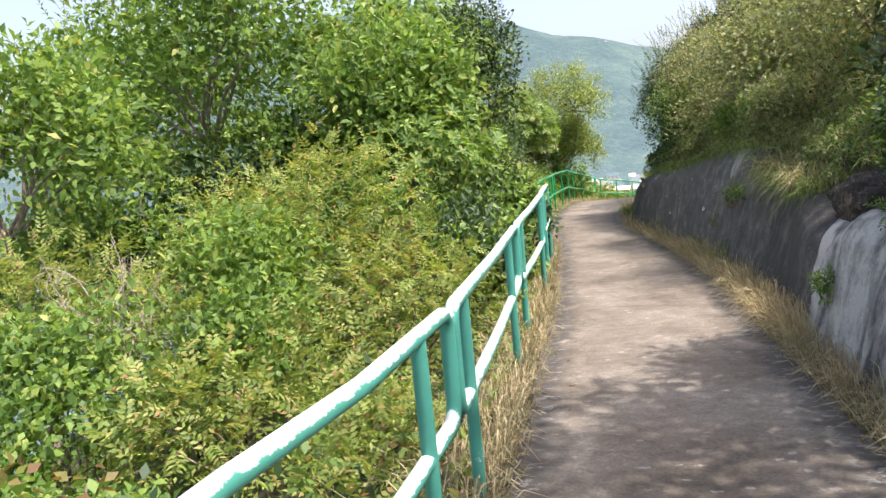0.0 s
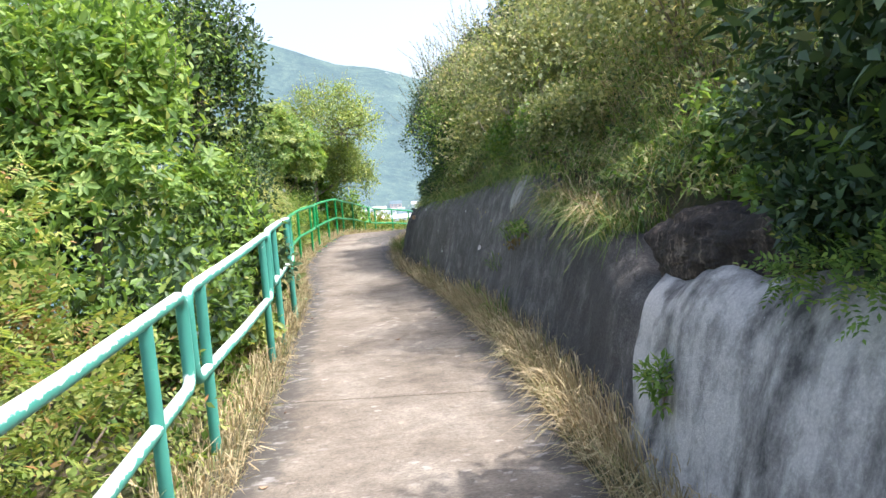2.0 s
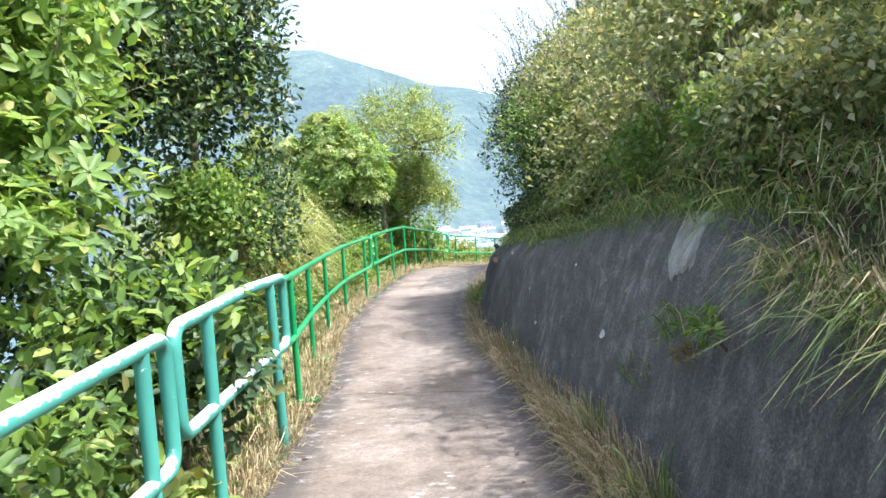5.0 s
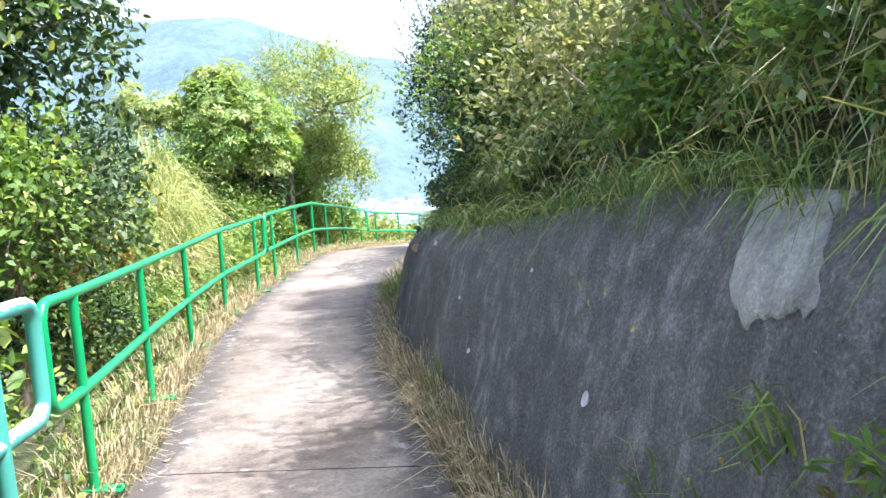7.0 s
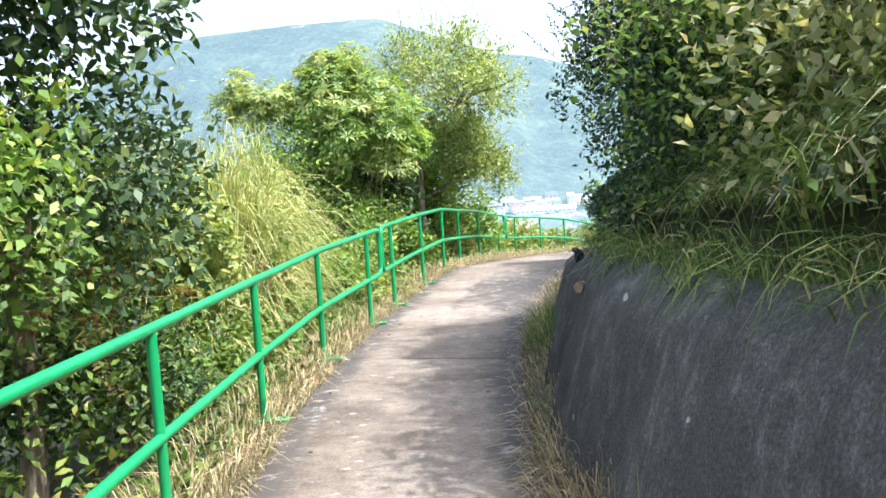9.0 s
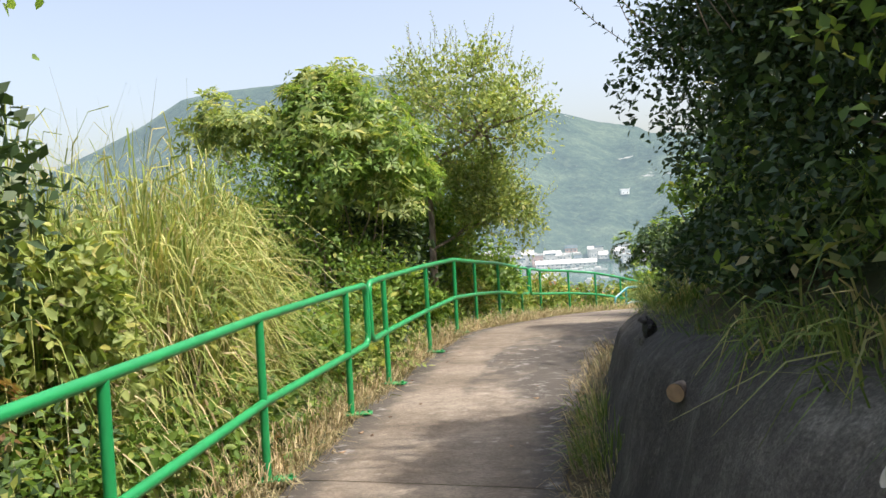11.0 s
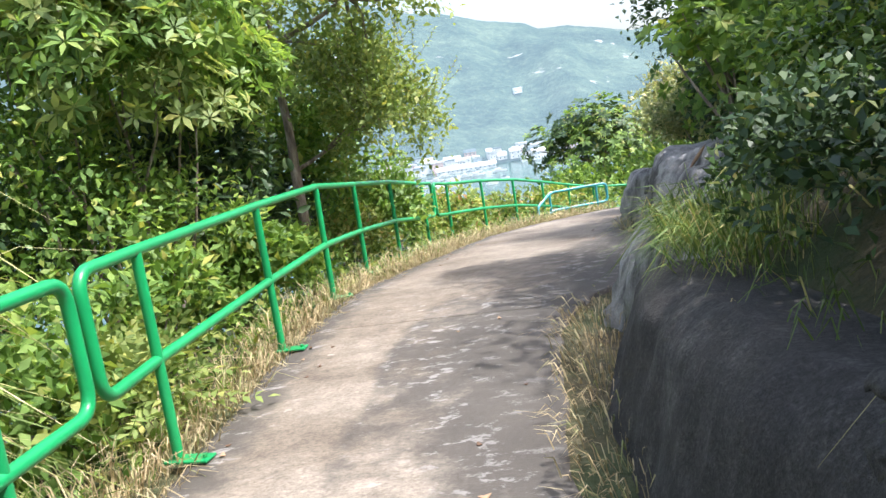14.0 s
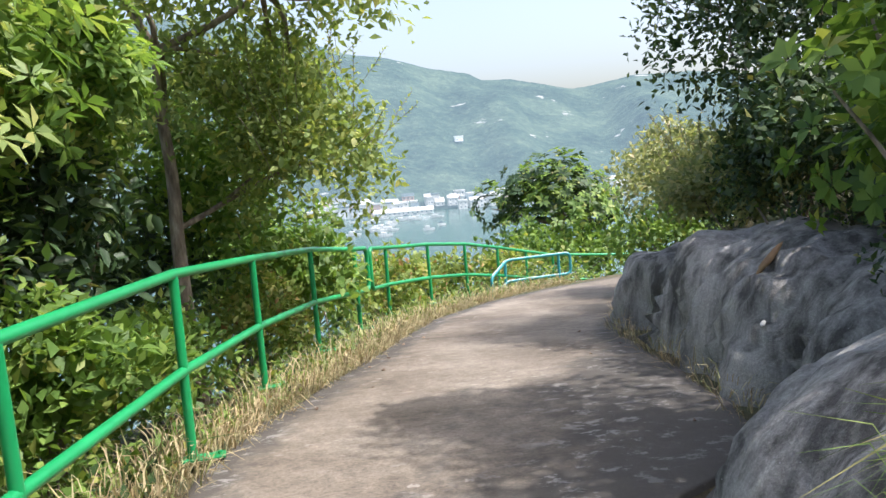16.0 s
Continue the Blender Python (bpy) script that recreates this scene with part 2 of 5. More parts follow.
def paint_mat(name, colour, under, wear, rough=0.4):
    """Gloss paint on pipe, weathered through to an older coat on its upper side."""
    m, nt, p = mat_base(name, rough)
    v = coords(nt)
    n = noise_tex(nt, v, 13, 7, 0.75)
    soft = noise_tex(nt, v, 3, 3)
    base = mixc(nt, 0.5, colour, ramp(nt, soft, [(0.3, tuple(0.75 * c for c in colour)), (0.7, tuple(min(1, 1.2 * c) for c in colour))]))
    if wear > 0:
        geo = nt.nodes.new("ShaderNodeNewGeometry")
        sep = nt.nodes.new("ShaderNodeSeparateXYZ")
        nt.links.new(geo.outputs["Normal"], sep.inputs[0])
        k = nt.nodes.new("ShaderNodeMath")
        k.operation = "MULTIPLY_ADD"
        k.inputs[1].default_value = 0.45
        nt.links.new(sep.outputs["Z"], k.inputs[0])
        nt.links.new(n, k.inputs[2])
        mask = ramp(nt, k.outputs[0], [(wear, (0, 0, 0)), (wear + 0.06, (0.92, 0.92, 0.92))])
        base = mixc(nt, mask, base, under)
    nt.links.new(base, p.inputs["Base Color"])
    bump(nt, p, n, 0.12, 0.004)
    return m


PAINT_NEW = paint_mat("paint_green", (0.008, 0.27, 0.085), (0, 0, 0), 0.0, 0.32)
PAINT_OLD = paint_mat("paint_turquoise_worn", (0.055, 0.285, 0.225), (0.64, 0.71, 0.67), 0.64, 0.5)
PAINT_TEAL = paint_mat("paint_teal", (0.03, 0.27, 0.3), (0.5, 0.55, 0.55), 0.85, 0.5)


# ---- plan: edges of the path, foot and height of the cut bank ----
LEFT = [(-12, 1.3), (0, 1.45), (4, 1.63), (5.5, 1.66), (9, 1.76), (12, 1.74), (14.5, 1.72), (16, 1.58), (18, 1.43), (21, 1.5), (23, 1.66), (24.9, 1.88), (26.6, 2.22), (28.2, 2.72), (30, 3.2), (32, 3.75), (34, 4.7), (36, 6.1), (38, 8.3), (39, 11)]
RIGHT = [(-12, 3.75), (0, 3.72), (4.3, 3.72), (7.8, 3.76), (10.2, 3.82), (12.2, 3.72), (14.5, 3.5), (16.4, 3.3), (18.6, 3.2), (20.5, 3.28), (22.1, 3.46), (24.0, 3.72), (24.9, 4.15), (25.6, 5.0), (27.2, 5.2), (29.2, 5.35), (30.5, 5.8), (32, 7), (33.5, 9.0), (35, 13)]
FOOT = [(-12, 4.1), (0, 4.05), (5.2, 4.06), (7.4, 4.1), (9, 4.14), (10.5, 4.12), (12, 4.05), (13.5, 3.9), (15, 3.68), (16.4, 3.48), (17.5, 3.4), (19, 3.4), (20.2, 3.52), (22.1, 3.68), (23.8, 4.0), (24.9, 4.5), (25.6, 5.1), (27.2, 5.28), (29.4, 5.5), (30.5, 6.1), (32, 7.4), (33.5, 9.6), (35, 14)]
TOP = [(-12, 1.2), (3.6, 1.2), (4.6, 1.1), (5.2, 1.2), (5.9, 1.06), (6.3, 1.1), (6.8, 0.93), (7.2, 0.95), (7.6, 0.84), (8.4, 1.08), (10.4, 1.2), (11.3, 1.56), (13.0, 1.5), (15.5, 1.18), (18, 1.02), (20, 0.76), (22.8, 0.56), (24.5, 0.45), (26, 0.85), (28, 0.75), (30, 0.45), (33, -0.3), (35, -0.8)]


def along(table, y):
    return np.interp(y, [a for a, _ in table], [b for _, b in table])


def level(y):
    """Height of the path along its length: flat, then over a crest and down."""
    y = np.asarray(y, float)
    d = np.maximum(y - 25.6, 0)
    return -0.03 - 0.1 * d * d / (d + 1.2)


def smooth(a, b, x):
    t = np.clip((np.asarray(x, float) - a) / (b - a), 0, 1)
    return t * t * (3 - 2 * t)


def rough2(x, y, seed=0.0):
    return (np.sin(x * 1.7 + seed) * np.cos(y * 1.3 - seed * 2) + 0.5 * np.sin(x * 3.9 + y * 2.7 + seed * 3) + 0.3 * np.sin(y * 6.1 - x * 4.3 + seed)) / 1.8


YS = np.linspace(-12, 39, 205)
EDGE_L = np.stack([along(LEFT, YS), YS], 1)


def terrain(x, y):
    """Ground height: the path's bed, the drop to the sea on one side, the hillside on the other."""
    x, y = np.asarray(x, float), np.asarray(y, float)
    yy = np.clip(y, -12, 39)
    bed = level(np.minimum(y, 45)) - 0.05
    dl = np.sqrt(((np.stack([x, y], -1)[..., None, :] - EDGE_L) ** 2).sum(-1)).min(-1)
    out = np.where((x < along(LEFT, yy)) | (y > 39), dl, 0)
    fall = 0.16 * np.clip(out - 0.1, 0, 0.8) + 0.32 * np.clip(out - 0.9, 0, 9) + 0.6 * np.maximum(out - 9.9, 0)
    z = bed - fall + 0.08 * rough2(x, y) * smooth(0.4, 1.5, out)
    dr = np.maximum(x - along(FOOT, yy) - 0.55 - 0.8 * smooth(24, 25, y) * (1 - smooth(29.5, 31, y)), 0) * (y < 39)
    rise = smooth(0, 0.08, dr) * (along(TOP, yy) - 0.12 - bed) + 0.75 * dr
    rise = np.where(rise > 9, 9 + (rise - 9) * 0.25, rise)
    rise = rise * (1 - smooth(31, 37, y)) if y.shape else rise
    z = z + np.where(out > 0, 0, rise)
    return np.maximum(z, -46)


def grid_mesh(name, xs, ys, fz, mat, uvkeep=None):
    gx, gy = np.meshgrid(xs, ys)
    gz = fz(gx, gy)
    nx, ny = len(xs), len(ys)
    verts = np.stack([gx, gy, gz], -1).reshape(-1, 3)
    i = np.arange(nx * ny).reshape(ny, nx)
    quads = np.stack([i[:-1, :-1], i[:-1, 1:], i[1:, 1:], i[1:, :-1]], -1).reshape(-1, 4)
    return solid(name, verts, quads, mat)


def solid(name, verts, faces, mat, smooth_shade=True):
    """A mesh from arrays of places and of faces with equal numbers of corners."""
    me = bpy.data.meshes.new(name)
    verts, faces = np.asarray(verts, np.float32), np.asarray(faces, np.int32)
    me.vertices.add(len(verts))
    me.vertices.foreach_set("co", verts.ravel())
    k = faces.shape[1]
    me.loops.add(faces.size)
    me.loops.foreach_set("vertex_index", faces.ravel())
    me.polygons.add(len(faces))
    me.polygons.foreach_set("loop_start", np.arange(0, faces.size, k, dtype=np.int32))
    me.polygons.foreach_set("use_smooth", np.full(len(faces), smooth_shade))
    me.update(calc_edges=True)
    me.validate()
    me.materials.append(mat)
    return me


def spread(near_lo, near_hi, step, far_lo, far_hi, grow=1.25):
    mid = list(np.arange(near_lo, near_hi + 1e-6, step))
    lo, hi, s = [], [], step
    a = near_lo
    while a > far_lo:
        s *= grow
        a -= s
        lo.append(max(a, far_lo))
    a, s = near_hi, step
    while a < far_hi:
        s *= grow
        a += s
        hi.append(min(a, far_hi))
    return np.array(lo[::-1] + mid + hi)


ground = new("ground", grid_mesh("ground", spread(-2, 7.5, 0.16, -900, 900), spread(-8, 40, 0.3, -300, 2400), terrain, SOIL))
tagged(ground, "dark soil with leaf litter under the plants", "ground", kind="structure")


# ---- path slabs ----
def slab(y0, y1):
    """One cast slab between two joints, with rounded arrises."""
    rows = max(2, int((y1 - y0) / 0.12))
    ys = np.linspace(y0 + 0.006, y1 - 0.006, rows)
    us = np.r_[0, 0.004, np.linspace(0.02, 0.98, 17), 0.996, 1]
    V, E_ = [], []
    for r, y in enumerate(ys):
        xl, xr = float(along(LEFT, y)), float(along(RIGHT, y))
        skew = -0.17
        wob = 0.035 * float(rough2(0.0, y * 2.2, 1.0))
        wob2 = 0.05 * float(rough2(3.0, y * 1.9, 4.0))
        for u in us:
            x = xl + wob + (xr + wob2 - xl - wob) * u
            yj = y + skew * (x - 2.9)
            e = min(u, 1 - u)
            z = float(level(yj)) - 0.018 * (abs(2 * u - 1) ** 8)
            if r in (0, rows - 1):
                z -= 0.006
            if u in (0, 1):
                z -= 0.1
            V.append((x, yj, z))
            band = 0.42 if u < 0.4 else 0.42 + 1.5 * float(smooth(20.5, 23.5, yj) * (1 - smooth(26.5, 28.5, yj)))
            E_.append(max(0.0, 1 - e * (xr - xl) / band) * 0.72)
    n = len(us)
    i = np.arange(rows * n).reshape(rows, n)
    q = np.stack([i[:-1, :-1], i[:-1, 1:], i[1:, 1:], i[1:, :-1]], -1).reshape(-1, 4).tolist()
    me = solid("slab", V, q, PATH_MAT)
    at = me.attributes.new("edge", "FLOAT", "POINT")
    at.data.foreach_set("value", np.array(E_, np.float32))
    return me


pavement = tagged(new("pavement"), "broom-finished concrete footpath, worn and stained brown at the edges", "footpath", kind="structure")
JOINTS = [-12, -6, 3.2, 8.6, 14.0, 19.3, 24.6, 30.0, 35.2, 38.6]
for a, b in zip(JOINTS, JOINTS[1:]):
    s = new("slab", slab(a, b))
    s.parent = pavement


# ---- cut bank: sprayed concrete wall, pale facing, boulders ----
def fbm(p, seed=0.0, oct_=4):
    return noise.fractal(Vector(p) + Vector((seed, seed * 1.7, seed * 0.3)), 1.0, 2.0, oct_)


def bank(name, y0, y1, mat, batter, amp, step=0.09, proud=0.0, flute=0.0, rounder=0.25, cut=0.0, seed=0.0):
    ys = np.arange(y0, y1 + step, step)
    hs = np.linspace(0, 1, 24)
    V = []
    for y in ys:
        xf, zt, zb = float(along(FOOT, y)), float(along(TOP, y)), float(level(y)) - 0.2
        for h in hs:
            z = zb + (zt - zb) * h
            yy = y + cut * (z - 0.3)
            x = xf - proud + batter * (z - zb - 0.17)
            over = max(0.0, h - (1 - rounder)) / rounder
            x += 0.14 * over ** 3
            x += amp * fbm((x * 0.9, yy * 0.9, z * 0.55), seed) + 0.35 * amp * fbm((x * 4, yy * 4, z * 1.6), seed + 5)
            if flute:
                x += flute * fbm((0, yy * 3.2 + 0.5 * z, z * 0.25), seed + 9)
            V.append((x, yy, z))
        V.append((xf + batter * (zt - zb) + 1.1, y, zt - 0.05))
    n = len(hs) + 1
    i = np.arange(len(ys) * n).reshape(len(ys), n)
    q = np.stack([i[:-1, :-1], i[1:, :-1], i[1:, 1:], i[:-1, 1:]], -1).reshape(-1, 4)
    return new(name, solid(name, V, q, mat))


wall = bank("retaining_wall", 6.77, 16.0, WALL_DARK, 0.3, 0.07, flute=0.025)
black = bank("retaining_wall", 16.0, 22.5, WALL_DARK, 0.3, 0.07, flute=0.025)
tagged(black, "rough concrete retaining wall, blackened, with bush shade in its colour", "retaining wall", kind="structure")
tagged(wall, "rough sprayed concrete retaining wall, blackened and streaked", "retaining wall", kind="structure")
pale = bank("concrete_facing", -11, 7.02, WALL_PALE, 0.3, 0.05, proud=0.1, flute=0.04, cut=0.3, seed=3.0)
tagged(pale, "pale grey concrete facing with dark vertical water stains", "retaining wall", kind="structure")


def boulder(name, centre, radii, mat, amp, flute, label, seed, rz=0.0, lumps=1.0, flat=2.2, lean=0.0):
    bm = bmesh.new()
    bmesh.ops.create_icosphere(bm, subdivisions=5, radius=1)
    rot = Matrix.Rotation(radians(rz), 3, "Z")
    for v in bm.verts:
        d = v.co.normalized()
        k = (abs(d.x) ** flat + abs(d.y) ** flat + abs(d.z) ** flat) ** (-1 / flat)
        p = Vector((d.x * radii[0], d.y * radii[1], d.z * radii[2])) * k
        w = amp * fbm(p * lumps * 1.1, seed) + 0.3 * amp * fbm(p * lumps * 4, seed + 3)
        w += flute * (1 - 0.8 * d.z * d.z) * fbm((p.x * 2.6 + p.z * 0.5, p.y * 3.0, p.z * 0.2), seed + 7)
        w += 0.42 * flute * (0.35 - abs(fbm((p.x * 3.2 + p.z * 0.8, p.y * 4.2, p.z * 0.25), seed + 12))) * (1 - 0.7 * d.z * d.z)
        w += 0.15 * flute * fbm((p.x * 9 + p.z, p.y * 9, p.z * 1.2), seed + 15)
        p = p + d * w
        p.x += lean * (p.z - 0.2)
        v.co = rot @ p
    me = bpy.data.meshes.new(name)
    bm.to_mesh(me)
    bm.free()
    me.polygons.foreach_set("use_smooth", np.ones(len(me.polygons), bool))
    me.materials.append(mat)
    ob = new(name, me)
    ob.location = centre
    return tagged(ob, label, "boulder")


slab_stone = boulder("boulder", (4.86, 6.75, 1.13), (0.42, 1.05, 0.22), BOULDER, 0.08, 0.03, "dark brown speckled boulder lying on top of the wall", 2.0, 3, 3.2, 3.4)
slab_stone.rotation_euler = (-0.09, 0, 0)
boulder("rock_outcrop", (5.05, 23.65, -0.2), (1.0, 1.35, 1.1), ROCK, 0.09, 0.16, "smooth grey rock outcrop beside the footpath", 5.0, -12, 0.9, 2.6, 0.38)
boulder("rock_outcrop", (6.5, 26.5, -0.25), (1.18, 2.0, 1.08), ROCK, 0.05, 0.26, "large fluted grey rock outcrop with weathered grooves", 8.0, -3, 0.9, 4.2, 0.25)
boulder("rock_outcrop", (6.5, 29.2, -0.35), (0.85, 0.95, 0.88), ROCK, 0.1, 0.2, "rounded grey rock outcrop with a dark hollow", 11.0, 0, 1.0, 2.5)


def wall_patch():
    """The pale repair in the wall: a thin skin of plaster with a ragged lower edge that follows the wall's face."""
    n, k, V = 30, 22, []
    for a in range(k):
        h = a / (k - 1)
        for b in range(n):
            u = b / (n - 1)
            wid = 0.24 + 0.02 * h + 0.05 * fbm((3.0, h * 5, 7.0), 2.0)
            y = 11.77 + 0.16 * h - wid + 2 * wid * u
            low = 1.17 + 0.035 * math.sin(u * 3.6 + 2.2) + 0.06 * fbm((u * 6, 2.0, 1.0), 4.0)
            z = low + (1.53 - low) * h
            xf, zb = float(along(FOOT, y)), float(level(y)) - 0.2
            x = xf + 0.3 * (z - zb - 0.17)
            over = max(0.0, (z - zb) / (float(along(TOP, y)) - zb) - 0.75) / 0.25
            x += 0.14 * over ** 3
            x += 0.07 * fbm((x * 0.9, y * 0.9, z * 0.55), 0.0) + 0.0245 * fbm((x * 4, y * 4, z * 1.6), 5.0) + 0.025 * fbm((0, y * 3.2 + 0.5 * z, z * 0.25), 9.0)
            x += -0.007 + 0.025 * (min(u, 1 - u) < 0.02 or h < 0.03)
            V.append((x, y, z))
    i = np.arange(n * k).reshape(k, n)
    q = np.stack([i[:-1, :-1], i[1:, :-1], i[1:, 1:], i[:-1, 1:]], -1).reshape(-1, 4)
    return new("plaster_patch", solid("plaster_patch", V, q, PATCH))


tagged(wall_patch(), "pale plaster repair patch on the blackened wall", "wall patch", kind="structure")


# ---- handrails ----
def tube(path, r, sides=12, closed=False, caps=True):
    """Places and faces of a round pipe along a path of points."""
    P = [Vector(p) for p in path]
    V, F = [], []
    up = Vector((0, 0, 1))
    m = len(P)
    ref = None
    for i in range(m):
        a, b = P[(i - 1) % m] if closed or i else P[0], P[(i + 1) % m] if closed or i < m - 1 else P[-1]
        t = (b - a).normalized()
        if ref is None:
            ref = t.orthogonal().normalized()
        ref = (ref - t * ref.dot(t)).normalized()
        c = t.cross(ref)
        for s in range(sides):
            w = 2 * math.pi * s / sides
            V.append(P[i] + ref * (r * math.cos(w)) + c * (r * math.sin(w)))
    for i in range(m if closed else m - 1):
        j = (i + 1) % m
        for s in range(sides):
            s2 = (s + 1) % sides
            F.append((i * sides + s, i * sides + s2, j * sides + s2, j * sides + s))
    return V, F


def rounded(points, r, n=6):
    """A run of points with its inner corners rounded."""
    P = [Vector(p) for p in points]
    out = [P[0]]
    for a, b, c in zip(P, P[1:], P[2:]):
        u, w = (a - b).normalized(), (c - b).normalized()
        if u.dot(w) < -0.985:
            out.append(b)
            continue
        k = min(r, (a - b).length * 0.45, (c - b).length * 0.45)
        s, e = b + u * k, b + w * k
        for i in range(n + 1):
            t = i / n
            out.append(s * (1 - t) ** 2 + b * (2 * t * (1 - t)) + e * t * t)
    out.append(P[-1])
    return out


def mesh_of(name, pieces, mat):
    V, F = [], []
    for v, f in pieces:
        o = len(V)
        V += v
        F += [tuple(i + o for i in q) for q in f]
    me = solid(name, [tuple(v) for v in V], F, mat)
    return me


def part(name, me, parent, label=""):
    ob = new(name, me)
    ob.parent = parent
    return tagged(ob, label) if label else ob


def plate_mesh(mat):
    bm = bmesh.new()
    bmesh.ops.create_cube(bm, size=1, matrix=Matrix.LocRotScale((0.06, 0, 0.006), None, (0.24, 0.1, 0.012)))
    for x in (-0.02, 0.15):
        bmesh.ops.create_cone(bm, cap_ends=True, segments=6, radius1=0.013, radius2=0.013, depth=0.02, matrix=Matrix.Translation((x, 0.0, 0.02)))
    bmesh.ops.bevel(bm, geom=[e for e in bm.edges if e.calc_length() > 0.05], offset=0.002, segments=1, affect="EDGES")
    me = bpy.data.meshes.new("base_plate")
    bm.to_mesh(me)
    bm.free()
    me.materials.append(mat)
    return me


PLATES = {}


def rail_section(line, posts, r, mat, label, mid_drop=(0.55, 0.55), close=(True, True), plates=False, ground_z=None, group="handrail sections"):
    """One bent-pipe section: hand rail and middle rail joined by rounded ends, posts set into the ground."""
    root = tagged(new("handrail"), label, "handrail", group)
    root.location = (line[0][0], line[0][1], float(level(line[0][1])))
    off = Vector(root.location)
    T = [Vector(p) for p in line]
    low = [p - Vector((0, 0, mid_drop[0] + (mid_drop[1] - mid_drop[0]) * (p.y - T[0].y) / (T[-1].y - T[0].y))) for p in T]
    if close[0] and close[1]:
        pts = [(T[0] + T[1]) / 2] + T[1:] + low[::-1] + [T[0], (T[0] + T[1]) / 2]
        ring = [tube([p - off for p in rounded(pts, 0.11)], r)]
    elif close[1]:
        ring = [tube([p - off for p in rounded(T + low[::-1], 0.11)], r)]
    elif close[0]:
        ring = [tube([p - off for p in rounded(T[::-1] + low, 0.11)], r)]
    else:
        ring = [tube([p - off for p in T], r), tube([p - off for p in low], r)]
    part("rails", mesh_of("rails", ring, mat), root)
    ly = [p.y for p in T]
    for y in posts:
        x, z = np.interp(y, ly, [p.x for p in T]), np.interp(y, ly, [p.z for p in T])
        g = float(level(y)) - (0.12 if not plates else 0.0)
        if ground_z is not None:
            g = ground_z
        top = Vector((x, y, z - r * 0.4)) - off
        foot = Vector((x + 0.012 * math.sin(y * 7), y + 0.015 * math.sin(y * 5), g)) - off
        part("post", mesh_of("post", [tube([foot, foot.lerp(top, 0.5), top], r * 0.95)], mat), root)
        if plates:
            if mat.name not in PLATES:
                PLATES[mat.name] = plate_mesh(mat)
            pl = part("base_plate", PLATES[mat.name], root)
            pl.location = (foot.x, foot.y, g + 0.004 - off.z)
            pl.rotation_euler = (0, 0, 0.25 * math.sin(y * 3))
    return root


OLD_L = "turquoise pipe handrail with white worn-through paint beside the path"
NEW_L = "bright green painted pipe handrail beside the path"
rail_section([(0.95, -3.0, 1.06), (1.02, 0, 1.06), (1.2, 1.48, 1.06), (1.34, 2.25, 1.06), (1.44, 3.46, 1.06)], [-2.4, -0.6, 1.2, 2.95], 0.038, PAINT_OLD, OLD_L, group="old handrail")
rail_section([(1.45, 3.56, 1.06), (1.48, 5.5, 1.05), (1.5, 7.38, 1.07)], [3.92, 6.6], 0.038, PAINT_OLD, OLD_L, group="old handrail")
rail_section([(1.51, 7.48, 1.08), (1.58, 9.0, 1.12), (1.63, 10.68, 1.165)], [7.82, 10.42], 0.038, PAINT_OLD, OLD_L, mid_drop=(0.56, 0.63), group="old handrail")
rail_section([(1.64, 10.78, 1.19), (1.66, 12.2, 1.21), (1.64, 13.32, 1.17)], [11.3, 12.85], 0.038, PAINT_OLD, OLD_L, group="old handrail")
SEC1 = [(1.6, 13.5, 1.13), (1.57, 14.0, 1.11), (1.4, 15.82, 1.05), (1.3, 17.66, 1.02), (1.31, 19.5, 1.03), (1.47, 21.2, 1.04), (1.52, 21.78, 1.04)]
SEC2 = [(1.53, 21.88, 1.05), (1.56, 22.46, 1.05), (1.745, 24.28, 1.05), (1.935, 25.97, 1.03), (2.09, 27.81, 0.89), (2.4, 29.64, 0.74), (2.8, 31.43, 0.52), (2.95, 31.9, 0.47)]
SEC3 = [(2.99, 32.0, 0.45), (3.22, 33.08, 0.33), (3.92, 34.27, 0.2), (4.65, 35.3, 0.04), (5.41, 36.4, -0.2), (6.15, 37.35, -0.45), (6.9, 38.2, -0.68), (8.3, 38.6, -0.85), (9.6, 38.8, -0.95)]
rail_section(SEC1, [14.0, 15.82, 17.66, 19.5, 21.2], 0.029, PAINT_NEW, NEW_L, plates=True, group="green handrail")
rail_section(SEC2, [22.46, 24.28, 25.97, 27.81, 29.64, 31.43], 0.029, PAINT_NEW, NEW_L, plates=True, group="green handrail")
rail_section(SEC3, [33.08, 34.27, 35.3, 36.4, 37.35, 38.2], 0.029, PAINT_NEW, NEW_L, plates=True, group="green handrail")
rail_section([(5.2, 36.0, -0.72), (5.6, 36.6, -0.5), (6.2, 36.75, -0.5), (6.95, 36.9, -0.5)], [36.55, 36.85], 0.03, PAINT_TEAL, "teal pipe handrail where the path turns downhill", mid_drop=(0.42, 0.42), group="teal handrail")


# ---- plants ----
def unit(a):
    return a / np.maximum(np.linalg.norm(a, axis=-1, keepdims=True), 1e-6)


def leaf_arrays(P, A, N, L, W, curl=0.12):
    """Pointed leaves folded along the rib: base places P, ways along A, faces N, lengths L, widths W."""
    A = unit(A)
    B = unit(np.cross(N, A))
    N = np.cross(A, B)
    L, W = L[:, None], W[:, None]
    mid = P + A * L * 0.46 + N * W * 0.14
    V = np.stack([P, mid + B * W * 0.5, P + A * L - N * L * curl, mid - B * W * 0.5], 1).reshape(-1, 3)
    F = (np.arange(len(P)) * 4)[:, None] + np.array([[0, 3, 2, 1]])
    return V, F


